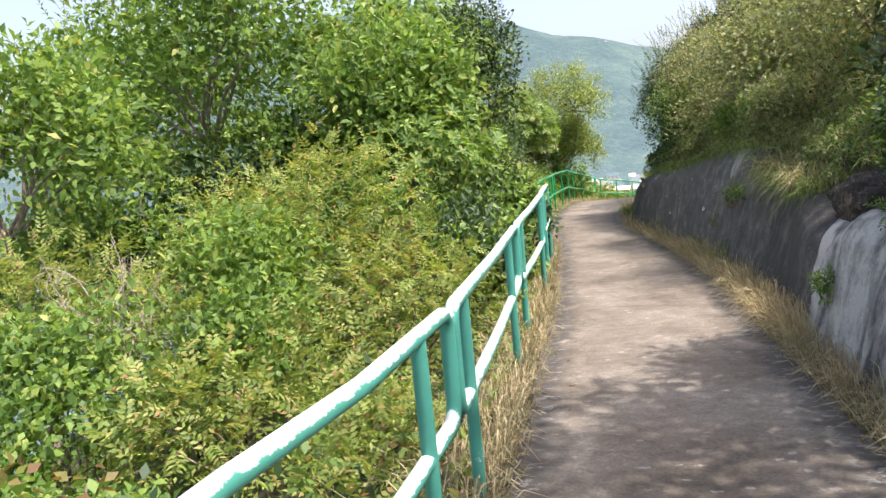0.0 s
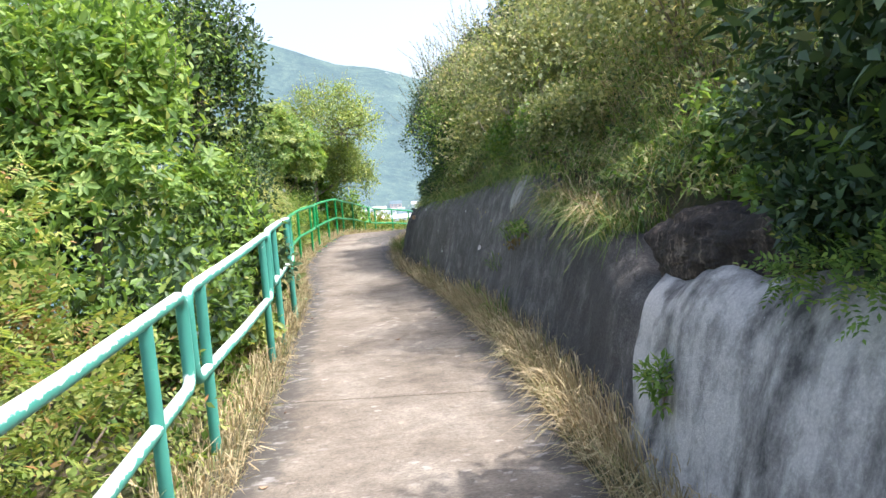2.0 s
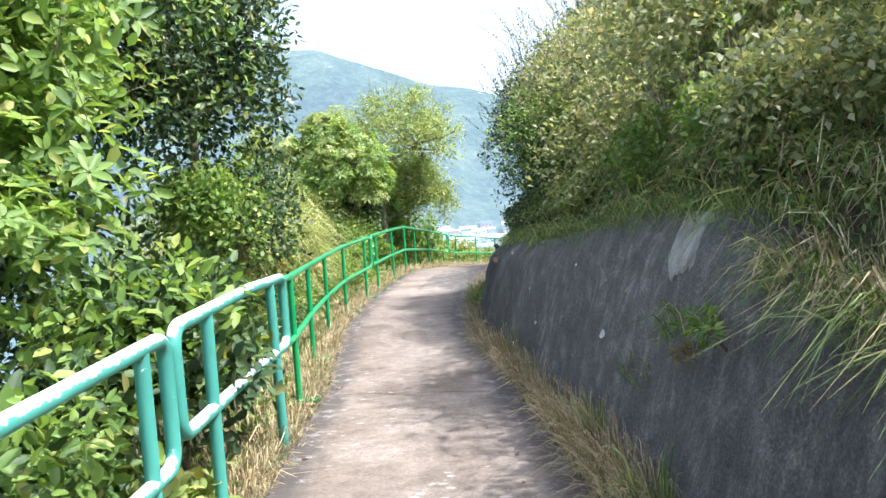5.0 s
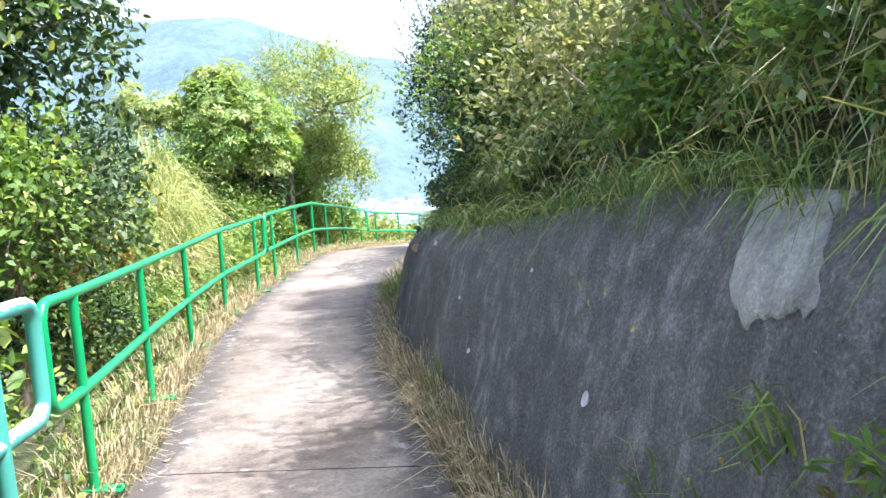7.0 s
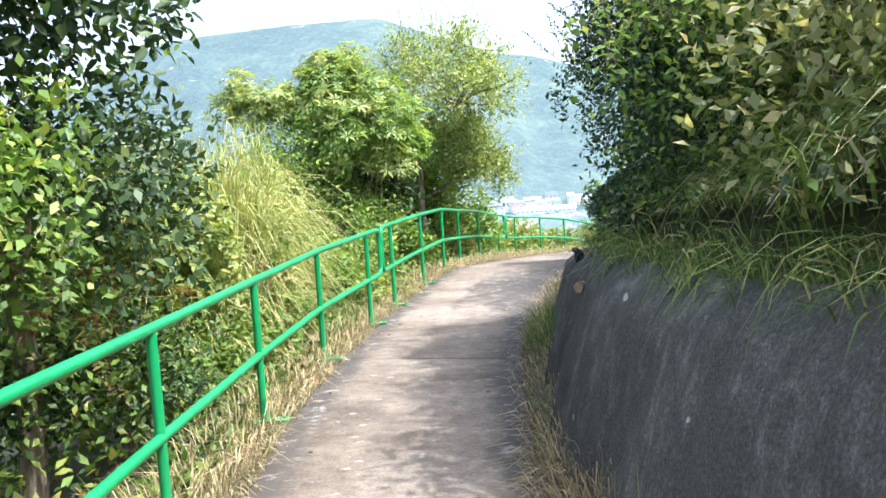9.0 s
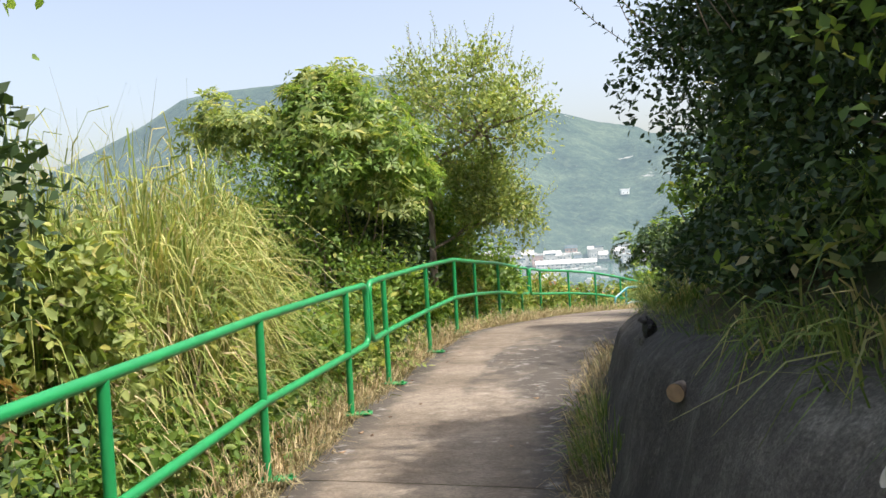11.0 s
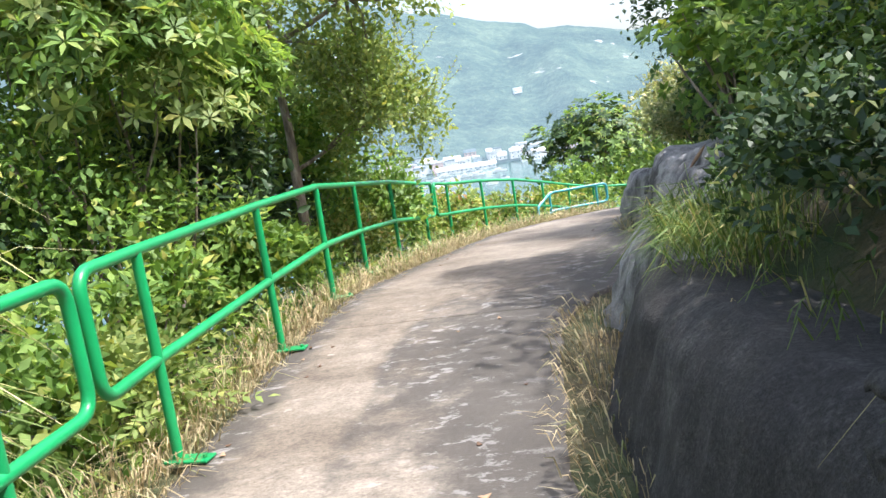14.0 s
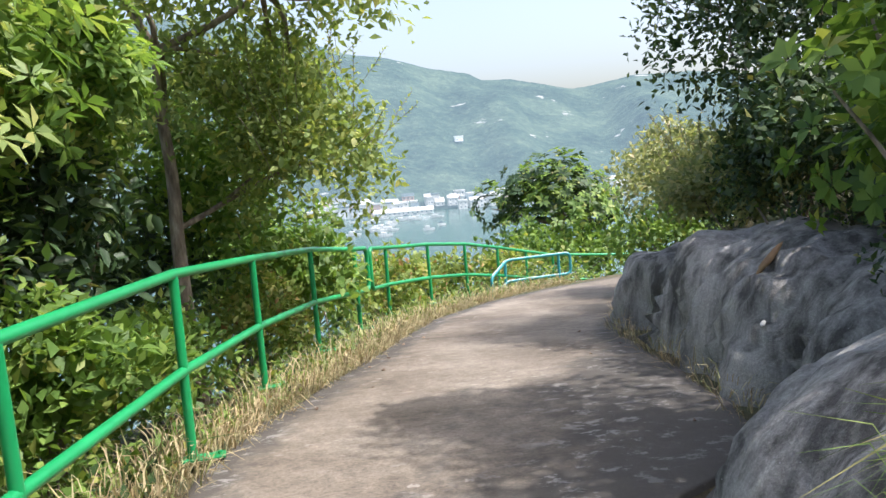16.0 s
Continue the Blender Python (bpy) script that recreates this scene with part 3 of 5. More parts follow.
def fine_arrays(P, A, N, L, W, curl=0.12):
    """Six-cornered leaves with a fuller outline, for the plants that come close."""
    A = unit(A)
    B = unit(np.cross(N, A))
    N = np.cross(A, B)
    L, W = L[:, None], W[:, None]
    a, c = P + A * L * 0.28 + N * W * 0.15, P + A * L * 0.7 + N * (W * 0.12 - L * curl * 0.45)
    V = np.stack([P, a + B * W * 0.44, c + B * W * 0.38, P + A * L - N * L * curl, c - B * W * 0.38, a - B * W * 0.44], 1).reshape(-1, 3)
    o = (np.arange(len(P)) * 6)[:, None]
    return V, np.concatenate([o + np.array([[0, 3, 2, 1]]), o + np.array([[0, 5, 4, 3]])], 0)


def shell_points(rng, centre, radii, n, lobes, lobe_r, squash=1.0, fill=0.35):
    """Places and outward ways in the outer part of a lumpy crown made of lobes."""
    d = unit(rng.normal(size=(lobes, 3)))
    d[:, 2] = np.where(d[:, 2] < -0.35, -d[:, 2] * 0.6, d[:, 2])
    k = rng.uniform(0.5, 0.95, (lobes, 1))
    C = d * k * radii
    R = lobe_r * rng.uniform(0.65, 1.25, lobes)
    w = R ** 2 / (R ** 2).sum()
    which = rng.choice(lobes, n, p=w)
    v = unit(rng.normal(size=(n, 3)))
    rad = R[which] * (1 - fill * rng.random(n) ** 1.6) * (1 + 0.15 * np.clip(rng.normal(size=n), -2, 0.7))
    loc = C[which] + v * rad[:, None] * np.array([1, 1, squash]) * (np.asarray(radii) / np.max(radii)) ** 0.5
    way = unit(v + 0.6 * unit(loc))
    keep = rng.random(n) < np.clip(0.45 + 0.55 * (way[:, 2] + 0.75), 0.2, 1)
    return (np.asarray(centre) + loc)[keep], way[keep], np.asarray(centre) + C, R


def crown(rng, centre, radii, n, style, L, W, lobes=16, lobe_r=None, fill=0.4):
    lobe_r = lobe_r or 0.5 * float(np.mean(radii))
    near = centre[1] < 30 and -3.5 < centre[0] < 6.3
    close = 10 < centre[1] < 21 and -1.5 < centre[0] < 2
    shape = fine_arrays if near and (L >= 0.09 or close and L >= 0.06) else leaf_arrays
    if 4.3 < centre[0] < 6.5 and 9 < centre[1] < 22:
        n, L, W = int(n * 0.95), L * 1.22, W * 1.3
    else:
        n, L, W = int(n * (0.58 if centre[0] < 7.45 else 0.36)), L * 1.6, W * (1.72 if shape is fine_arrays else 1.7)
    if style == "simple":
        P, D, C, R = shell_points(rng, centre, radii, n, lobes, lobe_r, fill=fill)
        m = len(P)
        A = unit(D * 0.5 + rng.normal(size=(m, 3)) * 0.6 + np.array([0, 0, 0.05]))
        N = unit(D * 0.6 + rng.normal(size=(m, 3)) * 0.45 + np.array([0, 0, 0.75]))
        s = rng.uniform(0.65, 1.25, m)
        return shape(P, A, N, L * s, W * s), C
    k = 11 if style == "pinnate" else 7
    P, D, C, R = shell_points(rng, centre, radii, n // k, lobes, lobe_r, fill=fill)
    m = len(P)
    if style == "pinnate":
        S = unit(D * 0.7 + rng.normal(size=(m, 3)) * 0.5 + np.array([0, 0, 0.1]))
        Nn = unit(np.array([0, 0, 1.0]) + D * 0.4 + rng.normal(size=(m, 3)) * 0.3)
        B = unit(np.cross(Nn, S))
        Nn = np.cross(S, B)
        ps, As, Ns, Ls = [], [], [], []
        span = L * 3.2 * rng.uniform(0.7, 1.25, m)
        for j in range(k):
            t = (j // 2 + 0.5) / (k / 2)
            side = 1 if j % 2 else -1
            a = S * (0.55 if j < k - 1 else 1) + B * (0.85 * side if j < k - 1 else 0)
            ps.append(P + S * (span * t)[:, None] - Nn * (span * 0.22 * t * t)[:, None])
            As.append(a - Nn * 0.12)
            Ns.append(Nn)
            Ls.append(L * (1 - 0.45 * abs(t - 0.45)) * rng.uniform(0.85, 1.15, m))
        P, A, N, s = np.concatenate(ps), np.concatenate(As), np.concatenate(Ns), np.concatenate(Ls)
        return shape(P, A, N, s, s * (W / L), 0.08), C
    S = unit(D + rng.normal(size=(m, 3)) * 0.35 + np.array([0, 0, 0.5]))
    O = np.stack([-S[:, 1], S[:, 0], 0 * S[:, 0]], 1) + 1e-3
    U = unit(O)
    Q = np.cross(S, U)
    ps, As, Ns, Ls = [], [], [], []
    f0 = rng.random(m) * 6.28
    big = rng.uniform(0.7, 1.25, m)
    for j in range(k):
        w = f0 + 2 * math.pi * j / k + rng.normal(size=m) * 0.15
        r = U * np.cos(w)[:, None] + Q * np.sin(w)[:, None]
        As.append(r + S * rng.uniform(-0.05, 0.55, m)[:, None])
        Ns.append(S - r * 0.2)
        ps.append(P + r * L * 0.08)
        Ls.append(L * big * rng.uniform(0.8, 1.1, m))
    P, A, N, s = np.concatenate(ps), np.concatenate(As), np.concatenate(Ns), np.concatenate(Ls)
    return shape(P, A, N, s, s * (W / L), 0.16), C


def shoots(rng, centre, radii, count, length, L, W):
    """Young leafy shoots that stand out of a crown's upper side: leaf arrays and thin stems."""
    d = unit(rng.normal(size=(count, 3)) + np.array([0, 0, 0.55]))
    d[:, 2] = np.abs(d[:, 2])
    P = np.asarray(centre) + d * np.asarray(radii) * rng.uniform(0.85, 1.05, (count, 1))
    way = unit(d * 0.7 + rng.normal(size=(count, 3)) * 0.25 + np.array([0, 0, 0.7]))
    side = unit(np.cross(way, rng.normal(size=(count, 3))))
    long = length * rng.uniform(0.45, 1.2, count)
    ps, As, Ns, Ls, stems = [], [], [], [], []
    k = 13
    for j in range(k):
        t = 0.18 + 0.82 * j / (k - 1)
        turn = 2.4 * j
        other = np.cross(way, side)
        r = side * math.cos(turn) + other * math.sin(turn)
        ps.append(P + way * (long * t)[:, None] + side * (0.12 * long * t * t)[:, None])
        As.append(r * 0.8 + way * 0.65)
        Ns.append(way - r * 0.3 + np.array([0, 0, 0.4]))
        Ls.append(L * (1.15 - 0.5 * t) * rng.uniform(0.8, 1.15, count))
    for i in range(count):
        pts = [Vector(P[i] + way[i] * long[i] * t + side[i] * 0.12 * long[i] * t * t) for t in (-0.5, 0.0, 0.5, 1.0)]
        stems.append(tube(pts, 0.0035, 4))
    s = np.concatenate(Ls)
    return leaf_arrays(np.concatenate(ps), np.concatenate(As), np.concatenate(Ns), s, s * (W / L), 0.1), stems


def limb(rng, a, b, r0, r1, bend=0.12, n=7):
    """A tapering, crooked limb."""
    a, b = Vector(a), Vector(b)
    pts, rs = [], []
    o = Vector(rng.normal(size=3)) * bend * (b - a).length
    o2 = Vector(rng.normal(size=3)) * bend * 0.5 * (b - a).length
    for i in range(n):
        t = i / (n - 1)
        pts.append(a.lerp(b, t) + o * (t * (1 - t) * 2) + o2 * math.sin(t * 6.3) * 0.5)
        rs.append(r0 + (r1 - r0) * t)
    V, F = tube(pts, 1.0, 7)
    V = [pts[i // 7] + (v - pts[i // 7]) * rs[i // 7] for i, v in enumerate(V)]
    return V, F


SEEDS = iter(range(100, 2000))


def ground_at(x, y):
    return float(terrain(np.array([x]), np.array([y]))[0])


def plant(name, label, category, crowns, leaves, root=None, stem_r=0.02, trunk=None, group="", stems=7, young=()):
    """A shrub or tree: an empty at its foot, its woody part, and one foliage mesh for each leaf colour."""
    seed = next(SEEDS)
    rng = np.random.default_rng(seed)
    c0 = np.mean([c[0] for c in crowns], 0)
    if root is None:
        root = (c0[0], c0[1], ground_at(c0[0], c0[1]) - 0.05)
    ob = tagged(new(name), label, category, group)
    ob.location = root
    off = np.array(root)
    by_mat, tips = {}, []
    for centre, radii, n, style, L, W, mat, *rest in crowns:
        (V, F), C = crown(rng, np.array(centre, float), np.array(radii, float), n, style, L, W, *rest)
        by_mat.setdefault(mat, []).append((V, F))
        tips += [tuple(c) for c in C]
    pieces, twigs = [], []
    for centre, radii, count, length, L, W, mat in young:
        young_leaves, thin = shoots(rng, centre, radii, count, length, L, W)
        by_mat.setdefault(mat, []).append(young_leaves)
        twigs += thin
    for mat, lots in by_mat.items():
        o, Vs, Fs = 0, [], []
        for V, F in lots:
            Vs.append(V)
            Fs.append(F + o)
            o += len(V)
        part("foliage", solid("foliage", np.concatenate(Vs) - off, np.concatenate(Fs), mat), ob)
    base = Vector(root)
    if trunk:
        line, r0 = trunk
        for i in range(len(line) - 1):
            pieces.append(limb(rng, line[i], line[i + 1], r0 * (1 - 0.25 * i), r0 * (1 - 0.25 * (i + 1)), 0.04, 8))
        starts = [Vector(p) for p in line[1:]]
    else:
        starts = [base]
    rng.shuffle(tips)
    for tip in tips[:stems]:
        s = min(starts, key=lambda q: (q - Vector(tip)).length)
        pieces.append(limb(rng, s, tip, stem_r, stem_r * 0.3, 0.12))
    V, F = [], []
    for v, f in pieces:
        o = len(V)
        V += [tuple(p - base) for p in v]
        F += [tuple(i + o for i in q) for q in f]
    part("trunk" if trunk else "stems", solid("wood", V, F, BARK), ob)
    if twigs:
        tw = part("twigs", mesh_of("twigs", twigs, BARK), ob)
        tw.data.transform(Matrix.Translation(-base))
        tagged(tw, kind="stuff")
    return ob


def blades(rng, P, D, L, W, droop, lean=0.35, seg=4):
    """Arching blades of grass from places P, leaning the way of D."""
    m = len(P)
    side = unit(np.cross(D, np.array([0, 0, 1.0])) + rng.normal(size=(m, 3)) * 0.3)
    V = []
    for i in range(seg + 1):
        t = i / seg
        c = P + np.array([0, 0, 1.0]) * (L * (t - droop * t ** 2.4))[:, None] + D * (L * (lean * t + (0.25 + 0.55 * droop) * t * t))[:, None]
        w = (W * (1 - t ** 2.2) * 0.5 + 0.0006)[:, None]
        V += [c - side * w, c + side * w]
    V = np.stack(V, 1).reshape(-1, 3)
    o = (np.arange(m) * 2 * (seg + 1))[:, None]
    F = np.concatenate([o + np.array([[2 * i, 2 * i + 1, 2 * i + 3, 2 * i + 2]]) for i in range(seg)], 0)
    return V, F


def grass(name, label, lots, mat, kind="stuff", category="grass", spread_=1.0):
    """lots: (x0, y0, radius, number, length, width, droop, outward way or None, z or None)."""
    rng = np.random.default_rng(next(SEEDS))
    Vs, Fs, o = [], [], 0
    for x, y, r, n, L, W, droop, way, z in lots:
        a, q = rng.random(n) * 2 * math.pi, np.sqrt(rng.random(n)) * r
        px, py = x + np.cos(a) * q, y + np.sin(a) * q
        pz = terrain(px, py) - 0.03 if z is None else rng.uniform(z[0], z[1], n) * (1 - 0.55 * q / r) if isinstance(z, tuple) else np.full(n, z) + rng.normal(size=n) * 0.06
        D = np.stack([np.cos(a), np.sin(a), 0 * a], 1) * (0.4 + 0.6 * q / r)[:, None] + rng.normal(size=(n, 3)) * np.array([0.35, 0.35, 0])
        if way is not None:
            D = D * 0.6 + np.array(way)
        V, F = blades(rng, np.stack([px, py, pz], 1), D * spread_ * rng.uniform(0.3, 1.0, (n, 1)), L * rng.uniform(0.45, 1.2, n), W * rng.uniform(0.6, 1.3, n), droop * rng.uniform(0.5, 1.4, n), seg=4 if L > 1 else 3 if L > 0.4 else 2)
        Vs.append(V)
        Fs.append(F + o)
        o += len(V)
    return tagged(new(name, solid(name, np.concatenate(Vs), np.concatenate(Fs), mat)), label, category, kind=kind)


B, M_, D_, O_, G_ = LEAF_BRIGHT, LEAF_MID, LEAF_DARK, LEAF_OLIVE, LEAF_LIGHT
SH = "bushes below the handrail"


def shrub(label, *crowns, group=SH, **kw):
    return plant("bush", label, "bush", crowns, None, group=group, **kw)


# shrubs on the seaward slope beside the start of the path
YG = "yellow-green shrub with feathery pinnate leaves, sunlit"
shrub(YG, ((-1.3, 9.0, 0.9), (1.5, 1.2, 1.2), 15000, "pinnate", 0.055, 0.02, B, 22), ((-0.9, 8.4, 0.2), (1.3, 1.0, 0.8), 7000, "pinnate", 0.05, 0.02, B, 14))
shrub(YG, ((0.25, 7.6, 0.1), (0.95, 1.1, 0.85), 12000, "pinnate", 0.05, 0.019, B, 18))
shrub(YG, ((-0.35, 5.3, -0.25), (1.2, 1.0, 0.8), 13000, "pinnate", 0.048, 0.019, B, 18))
shrub("low shrub with small rounded green leaves", ((-2.2, 5.4, -0.1), (1.3, 1.1, 0.85), 11000, "simple", 0.055, 0.03, M_, 18))
shrub("low shrub with broad green leaves", ((-1.0, 3.5, -0.6), (1.0, 0.8, 0.65), 8000, "simple", 0.06, 0.036, M_, 14), ((-0.4, 3.0, -0.6), (0.9, 0.7, 0.6), 5000, "simple", 0.06, 0.034, B, 12))
shrub(YG, ((0.75, 4.6, -0.35), (0.6, 1.3, 0.5), 8000, "pinnate", 0.045, 0.018, B, 12))
shrub("low leafy shrub against the posts", ((0.75, 2.3, -0.5), (0.6, 1.0, 0.5), 7000, "simple", 0.05, 0.03, B, 12))
shrub("leafy green bush among feathery shrubs", ((-1.5, 7.6, 0.7), (0.9, 0.8, 0.8), 7000, "simple", 0.065, 0.032, M_, 16), ((-0.8, 6.4, 0.25), (0.7, 0.6, 0.6), 5000, "simple", 0.055, 0.028, M_, 12), ((-2.6, 4.2, -0.2), (0.9, 0.8, 0.7), 5000, "simple", 0.06, 0.03, M_, 14), ((-1.0, 9.9, 0.5), (1.2, 0.9, 1.1), 7000, "simple", 0.075, 0.036, M_, 16))
shrub(YG, ((-3.6, 7.6, 0.2), (1.4, 1.3, 1.1), 12000, "pinnate", 0.055, 0.02, B, 18))
# half LEAF_DARK leaves in the next two shrubs put shaded hollows into colour
shrub("leafy green shrub in half shade", ((0.7, 10.2, 0.25), (0.75, 1.2, 0.85), 5000, "simple", 0.065, 0.032, D_, 14), ((0.75, 10.2, 0.35), (0.7, 1.2, 0.8), 5000, "simple", 0.06, 0.03, M_, 14))
shrub("leafy green shrub growing through the rail", ((0.95, 12.2, 0.5), (0.7, 1.2, 0.8), 5000, "simple", 0.07, 0.035, D_, 14), ((0.95, 12.2, 0.55), (0.7, 1.2, 0.8), 4500, "simple", 0.07, 0.035, M_, 14), ((1.35, 11.6, 0.05), (0.35, 0.9, 0.3), 2500, "simple", 0.06, 0.032, G_, 8))
shrub(YG, ((-1.7, 7.0, 0.0), (1.1, 0.9, 0.8), 9000, "pinnate", 0.05, 0.019, B, 16), ((-4.6, 10.2, 0.8), (1.6, 1.1, 1.2), 8000, "simple", 0.075, 0.036, M_, 16))
shrub("rust-brown dying shrub among green ones", ((0.0, 9.0, 0.55), (0.4, 0.4, 0.35), 1600, "pinnate", 0.05, 0.017, LEAF_RUST, 7), stems=3)
shrub("shrub with reddish young leaves", ((-0.15, 2.5, 0.45), (0.22, 0.22, 0.3), 150, "simple", 0.045, 0.03, LEAF_RUST, 6), stems=4)

shrub("leafy green bush in the hollow", ((-2.4, 11.0, 0.5), (1.5, 1.2, 1.3), 10000, "simple", 0.07, 0.036, M_, 18), ((-4.6, 11.4, 0.2), (1.6, 1.2, 1.3), 8000, "simple", 0.075, 0.038, D_, 16))
shrub("leafy green bush lower on the slope", ((-6.8, 11.5, -0.3), (2.0, 1.5, 1.6), 8000, "simple", 0.09, 0.045, M_, 16), ((-9.0, 13.5, 0.0), (2.2, 1.8, 2.0), 7000, "simple", 0.1, 0.05, M_, 16))
shrub("dark leafy bush under the trees", ((-2.2, 14.8, 0.6), (2.0, 1.0, 1.5), 8000, "simple", 0.08, 0.04, D_, 16), ((-0.9, 18.6, 0.3), (1.2, 1.4, 1.1), 6000, "simple", 0.08, 0.04, M_, 14))

# trees behind them
TR = "trees on the seaward slope"


def tree(label, *crowns, trunk, group=TR, **kw):
    return plant("tree", label, "tree", crowns, None, root=trunk[0][0], trunk=trunk, group=group, **kw)


# lower crown uses LEAF_DARK, so shade under the top is in the colour
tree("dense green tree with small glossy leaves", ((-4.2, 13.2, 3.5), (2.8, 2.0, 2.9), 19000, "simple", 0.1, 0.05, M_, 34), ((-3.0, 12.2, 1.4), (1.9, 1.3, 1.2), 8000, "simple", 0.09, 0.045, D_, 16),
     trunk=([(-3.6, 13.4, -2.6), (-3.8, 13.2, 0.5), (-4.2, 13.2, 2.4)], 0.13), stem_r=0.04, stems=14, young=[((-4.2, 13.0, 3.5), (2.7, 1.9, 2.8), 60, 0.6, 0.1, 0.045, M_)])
shrub("leafy green bush filling the gap under the trees", ((-5.5, 12.2, 1.8), (1.9, 1.0, 1.1), 9000, "simple", 0.08, 0.04, M_, 20), ((-2.6, 12.6, 2.1), (1.4, 0.9, 1.1), 6000, "simple", 0.08, 0.04, M_, 16))
tree("bright green broadleaf tree beside the path", ((-0.55, 12.6, 2.3), (1.5, 1.6, 1.7), 17000, "simple", 0.09, 0.042, M_, 24), ((-0.2, 11.8, 1.6), (1.2, 1.1, 1.1), 7000, "rosette", 0.075, 0.032, M_, 22),
     trunk=([(-0.7, 12.8, -1.2), (-0.6, 12.7, 0.6), (-0.5, 12.6, 1.8)], 0.08), stem_r=0.03, stems=12, young=[((-0.55, 12.6, 2.4), (1.5, 1.6, 1.7), 50, 0.45, 0.09, 0.042, M_)])
# again a LEAF_DARK lower crown stands for the shade beneath
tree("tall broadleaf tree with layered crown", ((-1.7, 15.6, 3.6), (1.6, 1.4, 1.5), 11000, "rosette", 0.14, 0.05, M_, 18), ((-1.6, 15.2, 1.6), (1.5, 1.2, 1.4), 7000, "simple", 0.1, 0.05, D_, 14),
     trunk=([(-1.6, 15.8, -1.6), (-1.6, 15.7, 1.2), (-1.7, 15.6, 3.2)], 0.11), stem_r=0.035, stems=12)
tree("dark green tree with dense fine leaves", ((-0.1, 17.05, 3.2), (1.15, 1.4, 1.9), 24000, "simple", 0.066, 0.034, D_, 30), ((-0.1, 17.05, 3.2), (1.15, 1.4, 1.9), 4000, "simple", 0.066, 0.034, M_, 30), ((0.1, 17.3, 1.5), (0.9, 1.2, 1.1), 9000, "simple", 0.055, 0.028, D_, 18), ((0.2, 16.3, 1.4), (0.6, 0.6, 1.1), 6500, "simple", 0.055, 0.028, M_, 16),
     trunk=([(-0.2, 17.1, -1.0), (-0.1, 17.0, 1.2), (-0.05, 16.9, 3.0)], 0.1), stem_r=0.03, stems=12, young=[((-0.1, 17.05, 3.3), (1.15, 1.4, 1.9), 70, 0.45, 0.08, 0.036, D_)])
tree("green tree crown further down the slope", ((-7.5, 17, 3.0), (3.0, 2.5, 2.8), 12000, "simple", 0.13, 0.065, M_, 24),
     trunk=([(-7.4, 17.2, -5.2), (-7.4, 17.0, 0.0), (-7.5, 17.0, 2.6)], 0.17), stem_r=0.05, stems=12)
tree("small tree with drooping green leaves", ((-5.6, 9.6, 2.2), (1.7, 1.5, 2.0), 11000, "simple", 0.09, 0.045, M_, 18),
     trunk=([(-5.5, 9.5, -3.4), (-5.5, 9.5, -0.6), (-5.6, 9.4, 1.2)], 0.09), stem_r=0.03, stems=12)

# shrubs and tall grass along the green rail
shrub("mixed green shrub behind the rail", ((-0.1, 14.6, 0.3), (0.8, 1.1, 0.95), 9000, "simple", 0.055, 0.027, M_, 16))
shrub("mixed shrub with some brown leaves", ((0.05, 18.0, 0.2), (0.8, 1.3, 0.75), 10000, "simple", 0.045, 0.022, D_, 18), ((0.05, 18.0, 0.25), (0.8, 1.3, 0.75), 7000, "simple", 0.045, 0.022, M_, 18), ((0.25, 17.8, 0.85), (0.5, 0.8, 0.4), 1500, "pinnate", 0.05, 0.018, LEAF_RUST, 8))
shrub("dark leafy shrub under tall grass", ((0.2, 20.4, 0.0), (0.75, 1.6, 0.6), 10000, "simple", 0.06, 0.032, M_, 16))
TALL = [(0.1, 21.1, 0.45), (0.1, 20.3, 0.6), (-0.8, 20.8, 0.9), (-1.9, 21.2, 1.0), (0.05, 21.8, 0.55), (-0.15, 19.2, 0.5)]
LEAFY = [(x, y, r * 1.05, 2100, 0.95, 0.014, 1.05, None, (-0.2, 2.5)) for x, y, r in TALL]
STALK = [(x, y, r * 0.8, 45, 2.9, 0.01, 0.22, None, -0.1) for x, y, r in TALL]
grass("tall_grass", "tall yellow-green arching grass clump behind the rail", LEAFY + STALK, GRASS_TALL, spread_=0.66)
grass("tall_dead_grass", "dead straw leaves hanging in the tall grass clump", [(x, y, r, 330, 0.7, 0.018, 1.4, None, (-0.2, 1.9)) for x, y, r in TALL], GRASS_DRY, spread_=0.75)
shrub("leafy shrub growing through tall grass", ((0.3, 20.6, 0.75), (0.55, 1.2, 0.6), 4200, "simple", 0.065, 0.03, G_, 14), ((0.15, 19.0, 1.0), (0.55, 0.6, 0.8), 4200, "simple", 0.062, 0.03, G_, 14))
